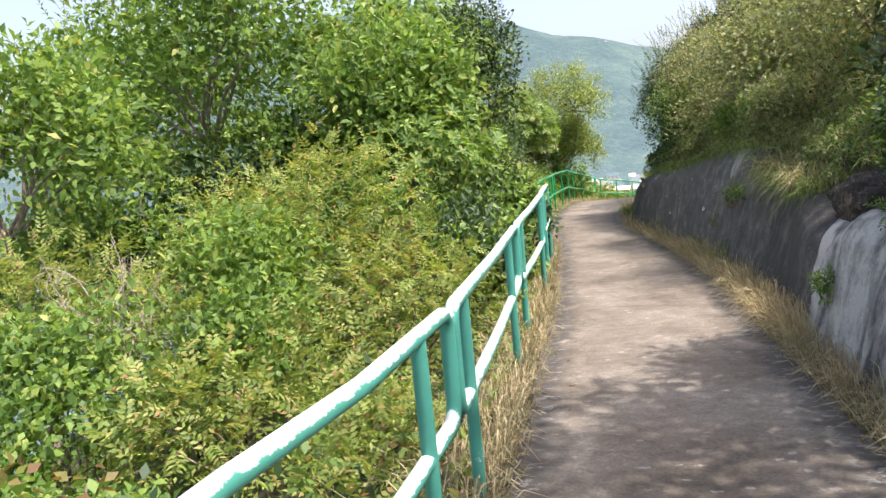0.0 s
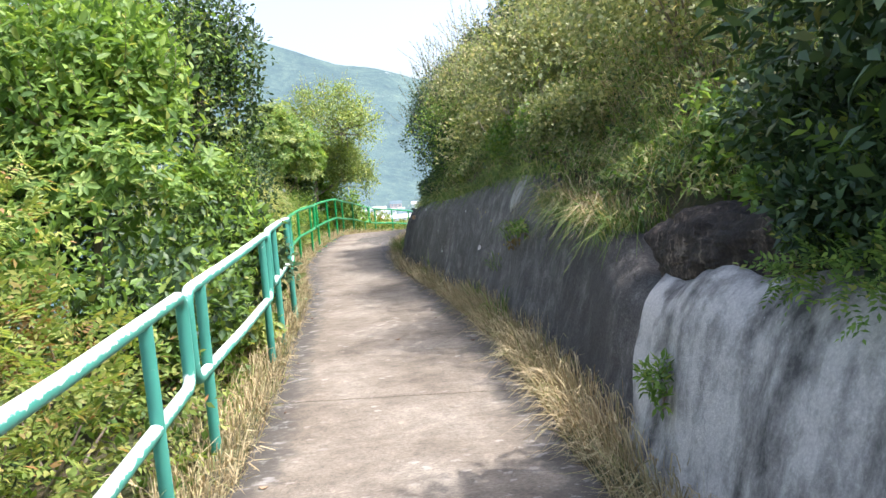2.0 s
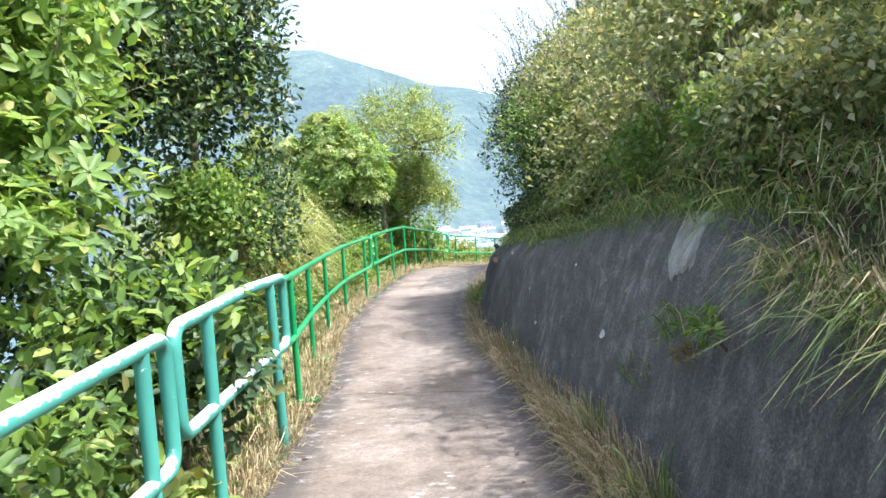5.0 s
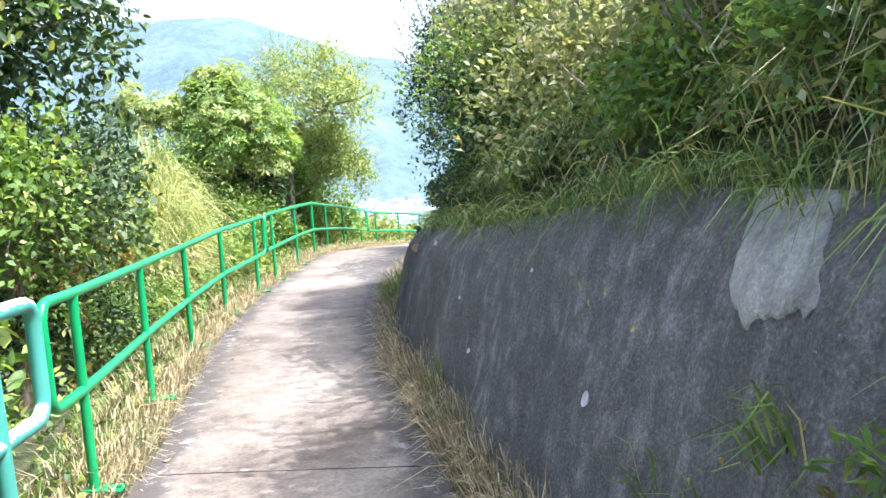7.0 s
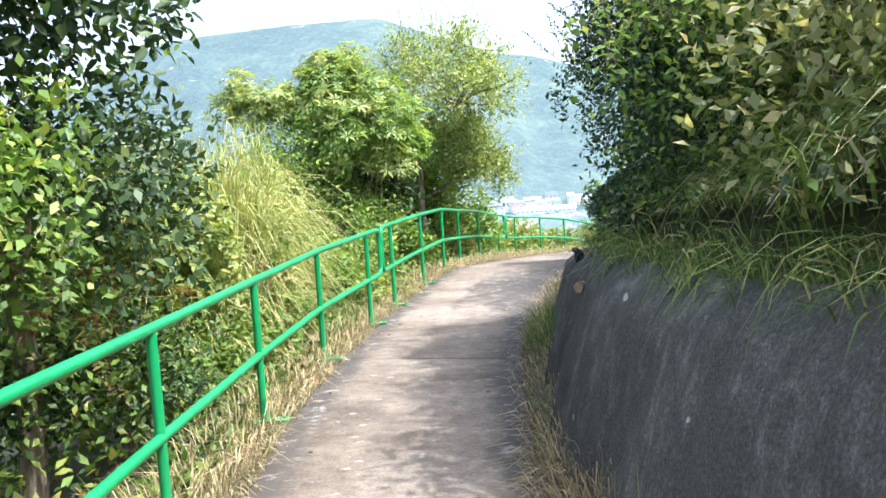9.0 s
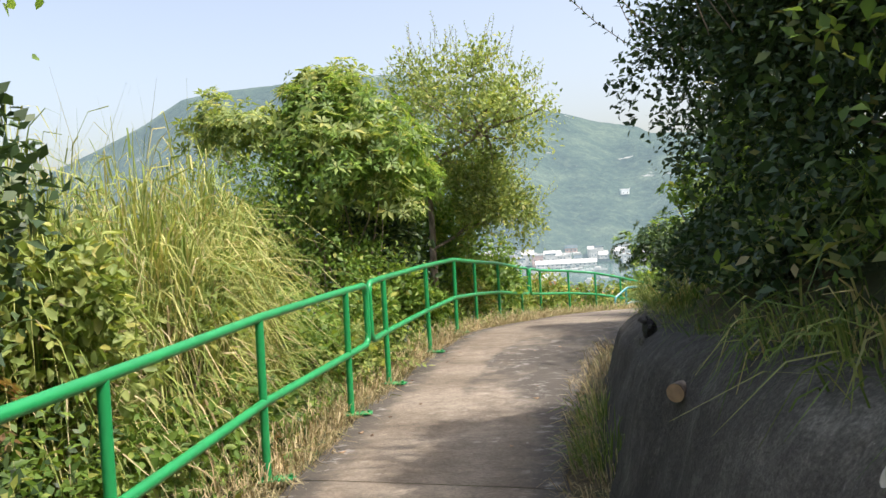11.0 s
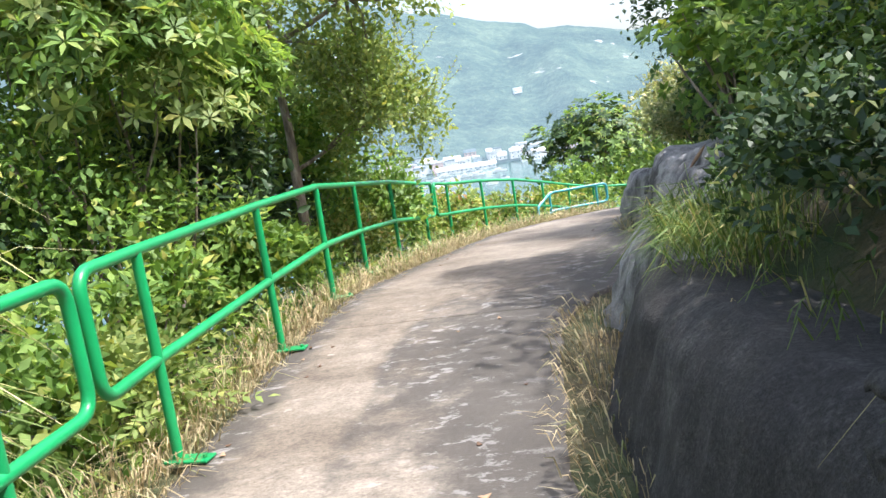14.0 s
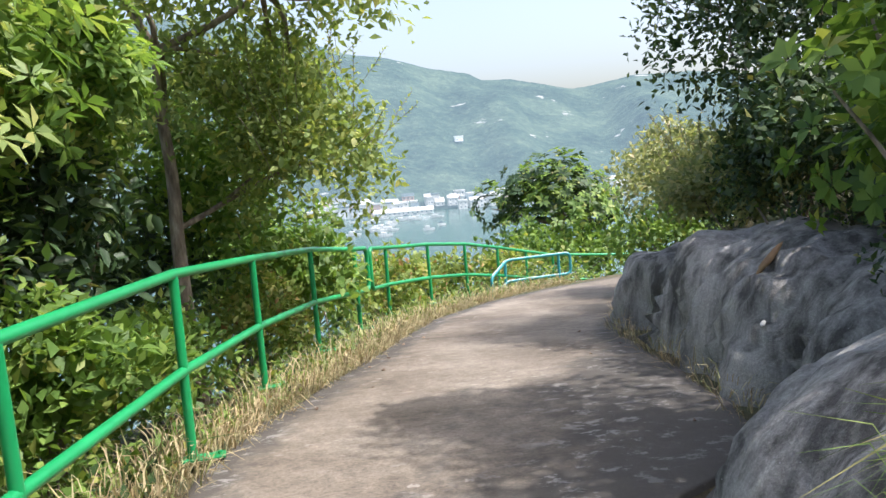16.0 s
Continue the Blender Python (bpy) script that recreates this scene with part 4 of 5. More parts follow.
shrub("small tree with rosettes of long leaves", ((0.6, 25.3, 2.15), (1.15, 1.15, 1.4), 11000, "rosette", 0.085, 0.026, G_, 44, 0.38, 0.85), ((0.65, 25.2, 2.3), (1.1, 1.1, 1.3), 9000, "rosette", 0.085, 0.026, M_, 36, 0.38, 0.8), ((0.3, 25.6, 3.3), (0.75, 0.75, 0.6), 5000, "rosette", 0.085, 0.026, G_, 16, 0.28, 0.85),
      ((-0.9, 25.6, 2.7), (1.0, 0.9, 0.9), 7000, "rosette", 0.085, 0.026, G_, 22, 0.33, 0.85), ((-0.5, 24.9, 1.6), (1.05, 1.0, 1.2), 8500, "simple", 0.055, 0.026, M_, 26), ((0.3, 25.0, 0.8), (1.05, 1.1, 0.9), 9000, "simple", 0.055, 0.026, M_, 26), ((1.3, 26.6, 2.0), (0.6, 0.7, 1.1), 6500, "rosette", 0.075, 0.023, M_, 18, 0.33, 0.85), ((1.0, 24.2, 0.35), (0.45, 0.8, 0.5), 1700, "simple", 0.07, 0.03, M_, 8), stems=12)
shrub("yellow-green leafy shrub beside the rail", ((0.95, 23.2, 0.0), (0.5, 0.8, 0.45), 4200, "pinnate", 0.06, 0.024, G_, 10))
shrub("dark leafy shrub in shade", ((0.1, 27.4, 0.9), (1.2, 1.3, 1.2), 9000, "simple", 0.09, 0.042, D_, 16), ((1.25, 26.6, 0.3), (0.5, 0.9, 0.5), 3000, "simple", 0.08, 0.036, M_, 8))
tree("open light-green tree with a forked grey trunk", ((1.8, 28.6, 3.25), (1.7, 1.6, 1.65), 11000, "simple", 0.06, 0.03, G_, 110, 0.33, 0.95), ((2.45, 29.4, 1.4), (0.85, 1.0, 1.35), 8500, "simple", 0.06, 0.03, G_, 60, 0.36, 0.9), ((-0.15, 29.5, 2.0), (1.0, 1.0, 1.4), 6000, "simple", 0.085, 0.042, M_, 16),
     ((2.0, 29.3, 2.2), (1.05, 1.0, 1.1), 6500, "simple", 0.06, 0.03, G_, 50, 0.36, 0.9), ((1.2, 30.7, 1.7), (1.3, 0.9, 1.4), 8000, "simple", 0.075, 0.038, M_, 24), ((2.3, 28.3, 3.1), (1.5, 1.3, 1.2), 5000, "simple", 0.06, 0.03, G_, 70, 0.36, 0.95),
     trunk=([(1.3, 29.0, -0.6), (1.26, 29.0, 1.1), (1.28, 28.95, 2.72), (2.3, 28.6, 3.1)], 0.085), stem_r=0.03, stems=22, young=[((1.9, 28.6, 3.2), (1.45, 1.35, 1.35), 90, 0.65, 0.075, 0.036, G_), ((2.45, 29.4, 1.5), (0.85, 1.0, 1.35), 40, 0.5, 0.075, 0.036, G_)])
shrub("leafy green shrub beyond the rail", ((2.0, 31.6, 0.1), (0.8, 1.4, 0.9), 8000, "simple", 0.08, 0.04, M_, 14), ((1.2, 31.0, 0.8), (1.0, 1.2, 1.2), 6000, "simple", 0.09, 0.042, M_, 14))
shrub("leafy green bush low behind the rail", ((0.2, 23.4, 0.0), (0.95, 1.0, 0.85), 9000, "simple", 0.062, 0.032, M_, 16), ((-0.6, 22.6, 0.3), (0.9, 0.9, 0.9), 6000, "simple", 0.07, 0.035, M_, 14), ((-1.1, 25.2, 0.3), (1.2, 1.5, 1.3), 8000, "simple", 0.075, 0.038, D_, 16))
shrub("leafy bush close behind the rail", ((1.0, 28.0, 0.0), (0.55, 1.2, 0.55), 5000, "simple", 0.06, 0.03, M_, 12), ((1.75, 30.0, -0.1), (0.5, 1.0, 0.5), 4000, "simple", 0.06, 0.03, B, 10))
shrub("low leafy bush behind the rail", ((0.75, 26.2, -0.05), (0.65, 0.9, 0.6), 6000, "simple", 0.058, 0.03, M_, 14))
shrub("leafy bush between the two trees", ((0.6, 27.2, 2.0), (0.75, 0.9, 1.3), 8000, "simple", 0.07, 0.034, G_, 24))
shrub("dark leafy bush under the forked tree", ((0.2, 30.2, 0.3), (1.1, 1.2, 1.1), 7000, "simple", 0.08, 0.04, D_, 16), ((-1.4, 28.2, 0.5), (1.3, 1.5, 1.4), 7000, "simple", 0.085, 0.042, M_, 16))
shrub("leafy bush on the slope past the forked tree", ((1.2, 33.6, -0.3), (1.2, 1.3, 1.0), 7000, "simple", 0.08, 0.04, M_, 16), ((3.0, 33.9, -0.7), (0.6, 1.0, 0.6), 3000, "simple", 0.07, 0.035, B, 10))
shrub("low yellow-green shrub on the slope", ((3.0, 35.6, -0.8), (1.2, 1.2, 0.8), 6000, "simple", 0.09, 0.045, B, 12), ((5.0, 38.8, -1.3), (1.6, 1.2, 0.8), 6000, "simple", 0.1, 0.05, B, 12))
shrub("dark leafy shrub below the bend", ((7.6, 40.6, -1.3), (1.8, 1.2, 0.9), 6000, "simple", 0.1, 0.05, M_, 12))
tree("round dense green tree below the bend", ((8.0, 42.5, -0.2), (2.1, 1.8, 1.8), 9000, "rosette", 0.125, 0.055, M_, 40, 0.7), ((8.0, 42.4, -0.25), (2.0, 1.7, 1.7), 9000, "rosette", 0.125, 0.055, D_, 36, 0.7), ((7.6, 41.8, -1.4), (2.2, 1.4, 1.0), 6000, "simple", 0.11, 0.055, M_, 16),
     trunk=([(8.2, 42.6, -3.2), (8.2, 42.5, -1.5), (8.2, 42.5, -0.3)], 0.16), stem_r=0.05, stems=10)

# hillside above the wall
HS = "bushes above the wall"
shrub("dark dense bush overhanging the wall", ((5.25, 5.3, 2.3), (1.0, 1.2, 1.15), 18000, "simple", 0.07, 0.027, D_, 24), ((4.95, 5.2, 1.5), (0.35, 0.8, 0.25), 2500, "pinnate", 0.055, 0.018, M_, 8), ((4.8, 5.5, 1.42), (0.35, 0.8, 0.28), 4200, "simple", 0.05, 0.022, D_, 14), ((4.75, 4.0, 1.4), (0.35, 1.0, 0.3), 4200, "simple", 0.05, 0.022, D_, 14), ((4.8, 6.35, 1.45), (0.25, 0.4, 0.16), 1300, "simple", 0.045, 0.02, M_, 8), ((5.35, 6.9, 1.75), (0.6, 1.2, 0.5), 7500, "simple", 0.055, 0.025, D_, 16), ((4.5, 5.5, 1.27), (0.26, 0.55, 0.24), 5200, "simple", 0.045, 0.02, D_, 14), ((4.42, 5.35, 1.15), (0.2, 0.6, 0.16), 3600, "pinnate", 0.028, 0.011, M_, 12), ((5.45, 8.0, 1.6), (0.5, 0.7, 0.5), 3500, "simple", 0.055, 0.025, M_, 12), ((4.95, 5.9, 1.5), (0.4, 0.75, 0.35), 4200, "simple", 0.055, 0.022, D_, 12), group=HS)
shrub("olive-green bush with fine twigs above the wall", ((5.8, 13.6, 2.7), (1.3, 1.9, 1.3), 17000, "simple", 0.06, 0.03, O_, 26), ((4.85, 12.7, 1.95), (0.4, 1.3, 0.4), 5000, "simple", 0.05, 0.025, M_, 16), ((4.95, 11.3, 2.05), (0.4, 0.9, 0.45), 4000, "simple", 0.05, 0.025, O_, 14), ((5.0, 15.8, 2.1), (0.9, 1.3, 1.0), 8000, "simple", 0.06, 0.03, O_, 16), group=HS, stem_r=0.012, stems=20,
      young=[((5.5, 13.6, 2.9), (1.3, 1.9, 1.2), 60, 0.55, 0.065, 0.03, O_), ((4.95, 15.8, 2.3), (0.9, 1.3, 1.0), 50, 0.5, 0.06, 0.028, O_), ((4.95, 12.2, 2.1), (0.4, 1.4, 0.5), 40, 0.35, 0.06, 0.026, M_)])
shrub("olive-green bush on the hillside", ((6.2, 10.2, 3.1), (1.4, 1.7, 1.2), 14000, "simple", 0.06, 0.03, O_, 22), group=HS, stems=14)
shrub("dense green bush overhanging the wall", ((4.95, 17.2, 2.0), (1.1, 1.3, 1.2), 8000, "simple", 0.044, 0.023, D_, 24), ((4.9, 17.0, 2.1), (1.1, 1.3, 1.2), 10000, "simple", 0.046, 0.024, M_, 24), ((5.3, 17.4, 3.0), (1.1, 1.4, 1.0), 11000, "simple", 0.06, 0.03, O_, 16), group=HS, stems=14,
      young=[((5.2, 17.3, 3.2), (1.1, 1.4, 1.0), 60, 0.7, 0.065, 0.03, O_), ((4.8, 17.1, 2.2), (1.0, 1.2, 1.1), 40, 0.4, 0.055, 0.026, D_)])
# two highest crowns are added to block sun and sky over the bank
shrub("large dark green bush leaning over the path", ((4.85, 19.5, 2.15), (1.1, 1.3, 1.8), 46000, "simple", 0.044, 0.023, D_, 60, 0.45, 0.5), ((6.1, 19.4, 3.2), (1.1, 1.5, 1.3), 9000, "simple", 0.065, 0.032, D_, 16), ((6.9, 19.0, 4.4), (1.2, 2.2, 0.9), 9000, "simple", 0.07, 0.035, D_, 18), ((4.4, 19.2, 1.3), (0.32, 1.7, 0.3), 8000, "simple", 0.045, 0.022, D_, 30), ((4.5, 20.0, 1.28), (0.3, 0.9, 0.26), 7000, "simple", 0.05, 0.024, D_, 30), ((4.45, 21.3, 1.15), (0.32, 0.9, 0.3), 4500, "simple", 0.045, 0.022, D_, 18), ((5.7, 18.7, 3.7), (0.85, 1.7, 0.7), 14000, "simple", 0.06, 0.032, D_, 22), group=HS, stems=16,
      young=[((4.75, 19.4, 2.4), (1.05, 1.3, 1.8), 90, 0.4, 0.06, 0.028, D_), ((5.7, 18.7, 3.8), (0.85, 1.7, 0.7), 36, 0.5, 0.065, 0.03, D_)])
shrub("green bush on the hillside", ((7.6, 7.5, 3.9), (1.8, 2.2, 1.5), 11000, "simple", 0.09, 0.045, M_, 20), group=HS)
shrub("green bush on the hillside", ((7.8, 12.5, 4.4), (1.7, 2.2, 1.5), 11000, "simple", 0.09, 0.045, M_, 20), group=HS)
shrub("green bush on the hillside", ((7.6, 17.5, 4.3), (1.7, 2.2, 1.5), 10000, "simple", 0.09, 0.045, M_, 20), group=HS)
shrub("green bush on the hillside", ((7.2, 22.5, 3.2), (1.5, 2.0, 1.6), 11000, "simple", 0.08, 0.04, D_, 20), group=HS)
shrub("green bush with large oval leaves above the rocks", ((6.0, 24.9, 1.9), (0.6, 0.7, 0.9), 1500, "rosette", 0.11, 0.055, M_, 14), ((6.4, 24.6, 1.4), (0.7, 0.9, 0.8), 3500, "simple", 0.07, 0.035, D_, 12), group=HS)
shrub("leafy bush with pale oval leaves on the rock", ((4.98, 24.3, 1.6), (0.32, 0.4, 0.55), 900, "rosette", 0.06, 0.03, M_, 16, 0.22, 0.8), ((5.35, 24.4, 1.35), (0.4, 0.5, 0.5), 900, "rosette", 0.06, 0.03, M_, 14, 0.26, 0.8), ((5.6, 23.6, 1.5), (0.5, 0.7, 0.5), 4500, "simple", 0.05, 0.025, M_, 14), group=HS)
# the 3.6 m crown is added to throw shade on the path's right
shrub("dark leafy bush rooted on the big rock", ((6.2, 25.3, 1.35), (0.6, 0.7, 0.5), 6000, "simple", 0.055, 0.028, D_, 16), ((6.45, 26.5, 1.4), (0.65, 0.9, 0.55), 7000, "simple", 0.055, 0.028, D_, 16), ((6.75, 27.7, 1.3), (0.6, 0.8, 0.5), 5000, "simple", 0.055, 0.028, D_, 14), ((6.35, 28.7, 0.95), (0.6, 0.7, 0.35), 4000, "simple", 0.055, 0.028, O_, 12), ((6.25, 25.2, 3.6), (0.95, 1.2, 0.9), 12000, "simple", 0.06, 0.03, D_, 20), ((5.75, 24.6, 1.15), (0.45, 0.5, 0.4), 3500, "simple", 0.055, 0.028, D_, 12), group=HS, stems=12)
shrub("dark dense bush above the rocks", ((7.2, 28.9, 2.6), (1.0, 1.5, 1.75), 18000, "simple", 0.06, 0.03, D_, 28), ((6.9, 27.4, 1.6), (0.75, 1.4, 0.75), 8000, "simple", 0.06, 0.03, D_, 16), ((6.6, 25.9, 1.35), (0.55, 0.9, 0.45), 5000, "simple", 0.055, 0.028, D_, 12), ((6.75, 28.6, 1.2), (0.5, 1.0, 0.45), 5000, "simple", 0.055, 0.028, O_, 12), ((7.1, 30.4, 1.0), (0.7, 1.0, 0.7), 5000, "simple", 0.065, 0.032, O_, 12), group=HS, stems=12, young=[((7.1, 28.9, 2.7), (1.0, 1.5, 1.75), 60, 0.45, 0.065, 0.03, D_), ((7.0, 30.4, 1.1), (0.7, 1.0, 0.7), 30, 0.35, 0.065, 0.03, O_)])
shrub("brownish-green bush at the bend", ((7.7, 33.4, 0.75), (0.95, 1.1, 1.05), 9000, "simple", 0.07, 0.036, O_, 18), ((7.4, 32.6, 0.0), (0.9, 0.8, 0.6), 4000, "simple", 0.07, 0.036, M_, 10), group=HS)
# out of view; its high crown is added to shade the near path
shrub("unseen dense bush added to shade the start of the path", ((5.6, 1.0, 2.4), (1.3, 2.4, 1.4), 9000, "simple", 0.09, 0.04, D_, 20), ((5.1, 2.6, 4.3), (1.3, 2.3, 1.0), 9000, "simple", 0.09, 0.045, D_, 20), group=HS)

def carpet(name, label, n, place, L, mats):
    """Close undergrowth over a surface: place(rng, n) gives places and outward ways."""
    rng = np.random.default_rng(next(SEEDS))
    root = tagged(new(name), label, "undergrowth", kind="stuff")
    for mat, share in mats:
        P, D = place(rng, int(n * share))
        m = len(P)
        A = unit(D * 0.5 + rng.normal(size=(m, 3)) * 0.6)
        N = unit(D * 0.5 + rng.normal(size=(m, 3)) * 0.45 + np.array([0, 0, 0.7]))
        s = L * rng.uniform(0.55, 1.3, m)
        V, F = leaf_arrays(P, A, N, s, s * 0.5)
        tagged(part("foliage", solid("foliage", V, F, mat), root), kind="stuff")
    return root


def hill_surface(rng, n, y0=-3.0, y1=34.5):
    y, s = rng.uniform(y0, y1, n), rng.random(n) ** 1.6 * 5.0
    lump = np.maximum(0, 0.5 + 0.5 * rough2(y * 1.1, s * 2.3, 2.0) + 0.25 * rough2(y * 3.3, s * 5.1, 6.0))
    deep = rng.random(n) ** 1.5 * 0.45
    x = along(FOOT, y) + 0.78 + 0.55 * s - 0.38 * lump + deep
    z = along(TOP, y) + 0.02 + 0.8 * s + 0.3 * lump - deep * 0.3
    x = x + 0.3 * smooth(23.0, 23.6, y) * (1 - smooth(30.5, 31.5, y))
    z = np.maximum(z, terrain(x, y) + 0.2 + 0.45 * lump - deep * 0.35)
    keep = (z < 5.2) & ~((y > 6.7) & (y < 8.1) & (s < 0.3))
    D = np.tile(np.array([-0.75, 0, 0.6]), (n, 1))
    return np.stack([x, y, z], 1)[keep], D[keep]


def slope_surface(rng, n):
    y = rng.uniform(-1, 41, n)
    d = 0.25 + rng.random(n) ** 1.3 * 8.5
    x = along(LEFT, np.minimum(y, 38)) - d
    lump = 0.5 + 0.5 * rough2(x * 1.4, y * 1.5, 3.0) + 0.3 * rough2(x * 4.1, y * 3.7, 1.0)
    z = terrain(x, y) + (0.08 + 0.75 * smooth(0.3, 1.4, d) * lump) * rng.random(n) ** 0.5
    return np.stack([x, y, z], 1), np.tile(np.array([0.2, -0.2, 0.9]), (n, 1))


carpet("hillside_undergrowth", "dense olive-green undergrowth covering the hillside above the wall", 44000, lambda r, n: hill_surface(r, n, -3.0, 17.6), 0.062, [(LEAF_DARK, 0.25), (LEAF_OLIVE, 0.4), (LEAF_MID, 0.35)])
# shade of this bank is put into the colour: mostly LEAF_DARK
carpet("hillside_undergrowth", "dense dark green undergrowth, the bank's shade put into its leaves", 34000, lambda r, n: hill_surface(r, n, 17.2, 34.5), 0.062, [(LEAF_DARK, 0.75), (LEAF_MID, 0.15), (LEAF_OLIVE, 0.1)])
carpet("slope_undergrowth", "dense leafy undergrowth covering the seaward slope", 40000, slope_surface, 0.1, [(LEAF_BRIGHT, 0.25), (LEAF_MID, 0.55), (LEAF_DARK, 0.2)])

# grass on the wall top, at its foot and along the rail
OVER = [(4.75, y, 0.3, 420, 0.42, 0.008, 1.15, (-0.32, 0, 0), float(along(TOP, y)) - 0.02) for y in (8.7, 9.3, 9.9, 10.5)]
OVER += [(float(along(FOOT, y)) + 0.75, y, 0.35, 330, 0.41, 0.008, 1.1, (-0.22 if y < 15.5 else -0.12, 0, 0), float(along(TOP, y)) - 0.02) for y in np.arange(11.2, 18.0, 0.7)]
OVER += [(float(along(FOOT, y)) + 0.75, y, 0.35, 80, 0.3, 0.006, 1.1, (-0.12, 0, 0), float(along(TOP, y)) - 0.02) for y in np.arange(18.0, 22.5, 0.7)]
OVER += [(float(along(FOOT, y)) + 0.75, y, 0.4, 620, 0.4, 0.007, 1.0, (-0.2, 0, 0), float(along(TOP, y)) + 0.1) for y in (22.2, 22.6, 23.0)]
grass("wall_top_grass", "long green and straw grass hanging over the wall", OVER, GRASS_GREEN)
grass("wall_top_dry_grass", "dry straw-coloured grass hanging over the wall", [(4.8, y, 0.35, 260, 0.34, 0.008, 1.1, (-0.3, -0.1, 0), float(along(TOP, y)) + 0.05) for y in (9.0, 9.5, 10.0, 10.5)], GRASS_DRY)


def bank_blades(name, label, n, L, W, droop, mat, y0, y1, smax):
    """Grass growing all over the bank face above the wall, hanging outwards."""
    rng = np.random.default_rng(next(SEEDS))
    P, D = hill_surface(rng, n * 6)
    z0 = along(TOP, P[:, 1])
    ok = (P[:, 1] > y0) & (P[:, 1] < y1) & (P[:, 2] - z0 < smax)
    P = P[ok][:n]
    m = len(P)
    out = np.stack([np.full(m, -0.55), rng.normal(size=m) * 0.5, np.zeros(m)], 1) * rng.uniform(0.4, 1.1, (m, 1))
    V, F = blades(rng, P + np.array([0.1, 0, -0.05]), out, L * rng.uniform(0.5, 1.2, m), W * rng.uniform(0.6, 1.3, m), droop * rng.uniform(0.6, 1.3, m), seg=3)
    return tagged(new(name, solid(name, V, F, mat)), label, "grass", kind="stuff")


bank_blades("bank_grass", "long green grass hanging down the bank", 7000, 0.48, 0.011, 0.95, GRASS_GREEN, 7.5, 17.5, 1.9)
bank_blades("bank_dry_grass", "dry straw grass and stalks on the bank", 2600, 0.42, 0.007, 1.05, GRASS_DRY, 8.0, 17.0, 2.6)
bank_blades("bank_shade_grass", "long green grass hanging down the bank", 800, 0.34, 0.008, 0.95, GRASS_GREEN, 17.5, 24.5, 1.2)
bank_blades("hanging_dry_grass", "tangle of dead straw stalks hanging over the wall", 3600, 0.5, 0.007, 1.2, GRASS_DRY, 9.9, 12.2, 1.9)
WALLFOOT = []
for y in np.arange(2.0, 24.4, 0.22):
    xr, xf = float(along(RIGHT, y)), float(along(FOOT, y))
    WALLFOOT.append(((xr + xf) / 2 + 0.05, y, 0.24, 190 if y < 13 else 130 if y < 17 else 60, 0.42 if 7 < y < 13 else 0.31 if y < 17 else 0.2, 0.006, 0.7, (-0.35, -0.1, 0), float(level(y)) - 0.03))
for y in np.arange(25.6, 30.4, 0.25):
    WALLFOOT.append((float(along(RIGHT, y)) + 0.1, y, 0.14, 34, 0.2, 0.006, 0.6, None, float(level(y)) - 0.03))
grass("wall_foot_grass", "dry straw grass along the foot of the wall", WALLFOOT, GRASS_DRY)
VERGE = []
for y in np.arange(1.0, 37.0, 0.22):
    xl = float(along(LEFT, y))
    VERGE.append((xl - 0.13, y, 0.19, 105, 0.24, 0.008, 0.75, (0.2, 0, 0), float(level(y)) - 0.05))
    VERGE.append((xl - 0.4, y, 0.22, 48, 0.36, 0.008, 0.6, None, float(level(y)) - 0.12))
grass("verge_grass", "dry trampled grass along the path edge", VERGE, GRASS_DRY)
GREENV = [(float(along(LEFT, y)) - 0.45, y, 0.3, 46, 0.38, 0.008, 0.5, None, float(level(y)) - 0.12) for y in np.arange(13.5, 37, 0.35)]
grass("verge_green_grass", "green grass tufts behind the handrail", GREENV, GRASS_GREEN)


# ---- distance: sea, far hills, town ----
def sea_mat():
    m, nt, p = mat_base("sea", 0.18)
    v = coords(nt)
    n = noise_tex(nt, v, 0.25, 4)
    nt.links.new(ramp(nt, n, [(0.3, (0.05, 0.105, 0.105)), (0.7, (0.085, 0.155, 0.15))]), p.inputs["Base Color"])
    bump(nt, p, n, 0.2, 0.3)
    return m


def far_mat(name, stops, haze_glow, scale, bare=False):
    """Woods and buildings a kilometre off: haze painted on as a faint surface glow."""
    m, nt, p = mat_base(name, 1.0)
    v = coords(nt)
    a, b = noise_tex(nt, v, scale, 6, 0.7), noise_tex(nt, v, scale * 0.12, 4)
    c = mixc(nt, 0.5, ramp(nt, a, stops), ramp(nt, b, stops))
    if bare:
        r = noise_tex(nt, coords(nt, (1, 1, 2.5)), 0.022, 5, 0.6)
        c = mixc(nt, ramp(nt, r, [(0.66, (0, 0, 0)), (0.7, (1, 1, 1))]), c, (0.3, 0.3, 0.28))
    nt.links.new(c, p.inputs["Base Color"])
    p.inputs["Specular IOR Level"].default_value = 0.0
    p.inputs["Emission Color"].default_value = (*haze_glow, 1)
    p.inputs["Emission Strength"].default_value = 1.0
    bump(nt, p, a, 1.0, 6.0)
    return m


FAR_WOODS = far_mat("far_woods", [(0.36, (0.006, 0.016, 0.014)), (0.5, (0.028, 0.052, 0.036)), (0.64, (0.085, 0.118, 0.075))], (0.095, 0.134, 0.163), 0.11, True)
# town and boats get the same added glow to look hazy
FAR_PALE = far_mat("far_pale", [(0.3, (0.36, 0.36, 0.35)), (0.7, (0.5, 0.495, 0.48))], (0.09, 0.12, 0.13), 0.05)
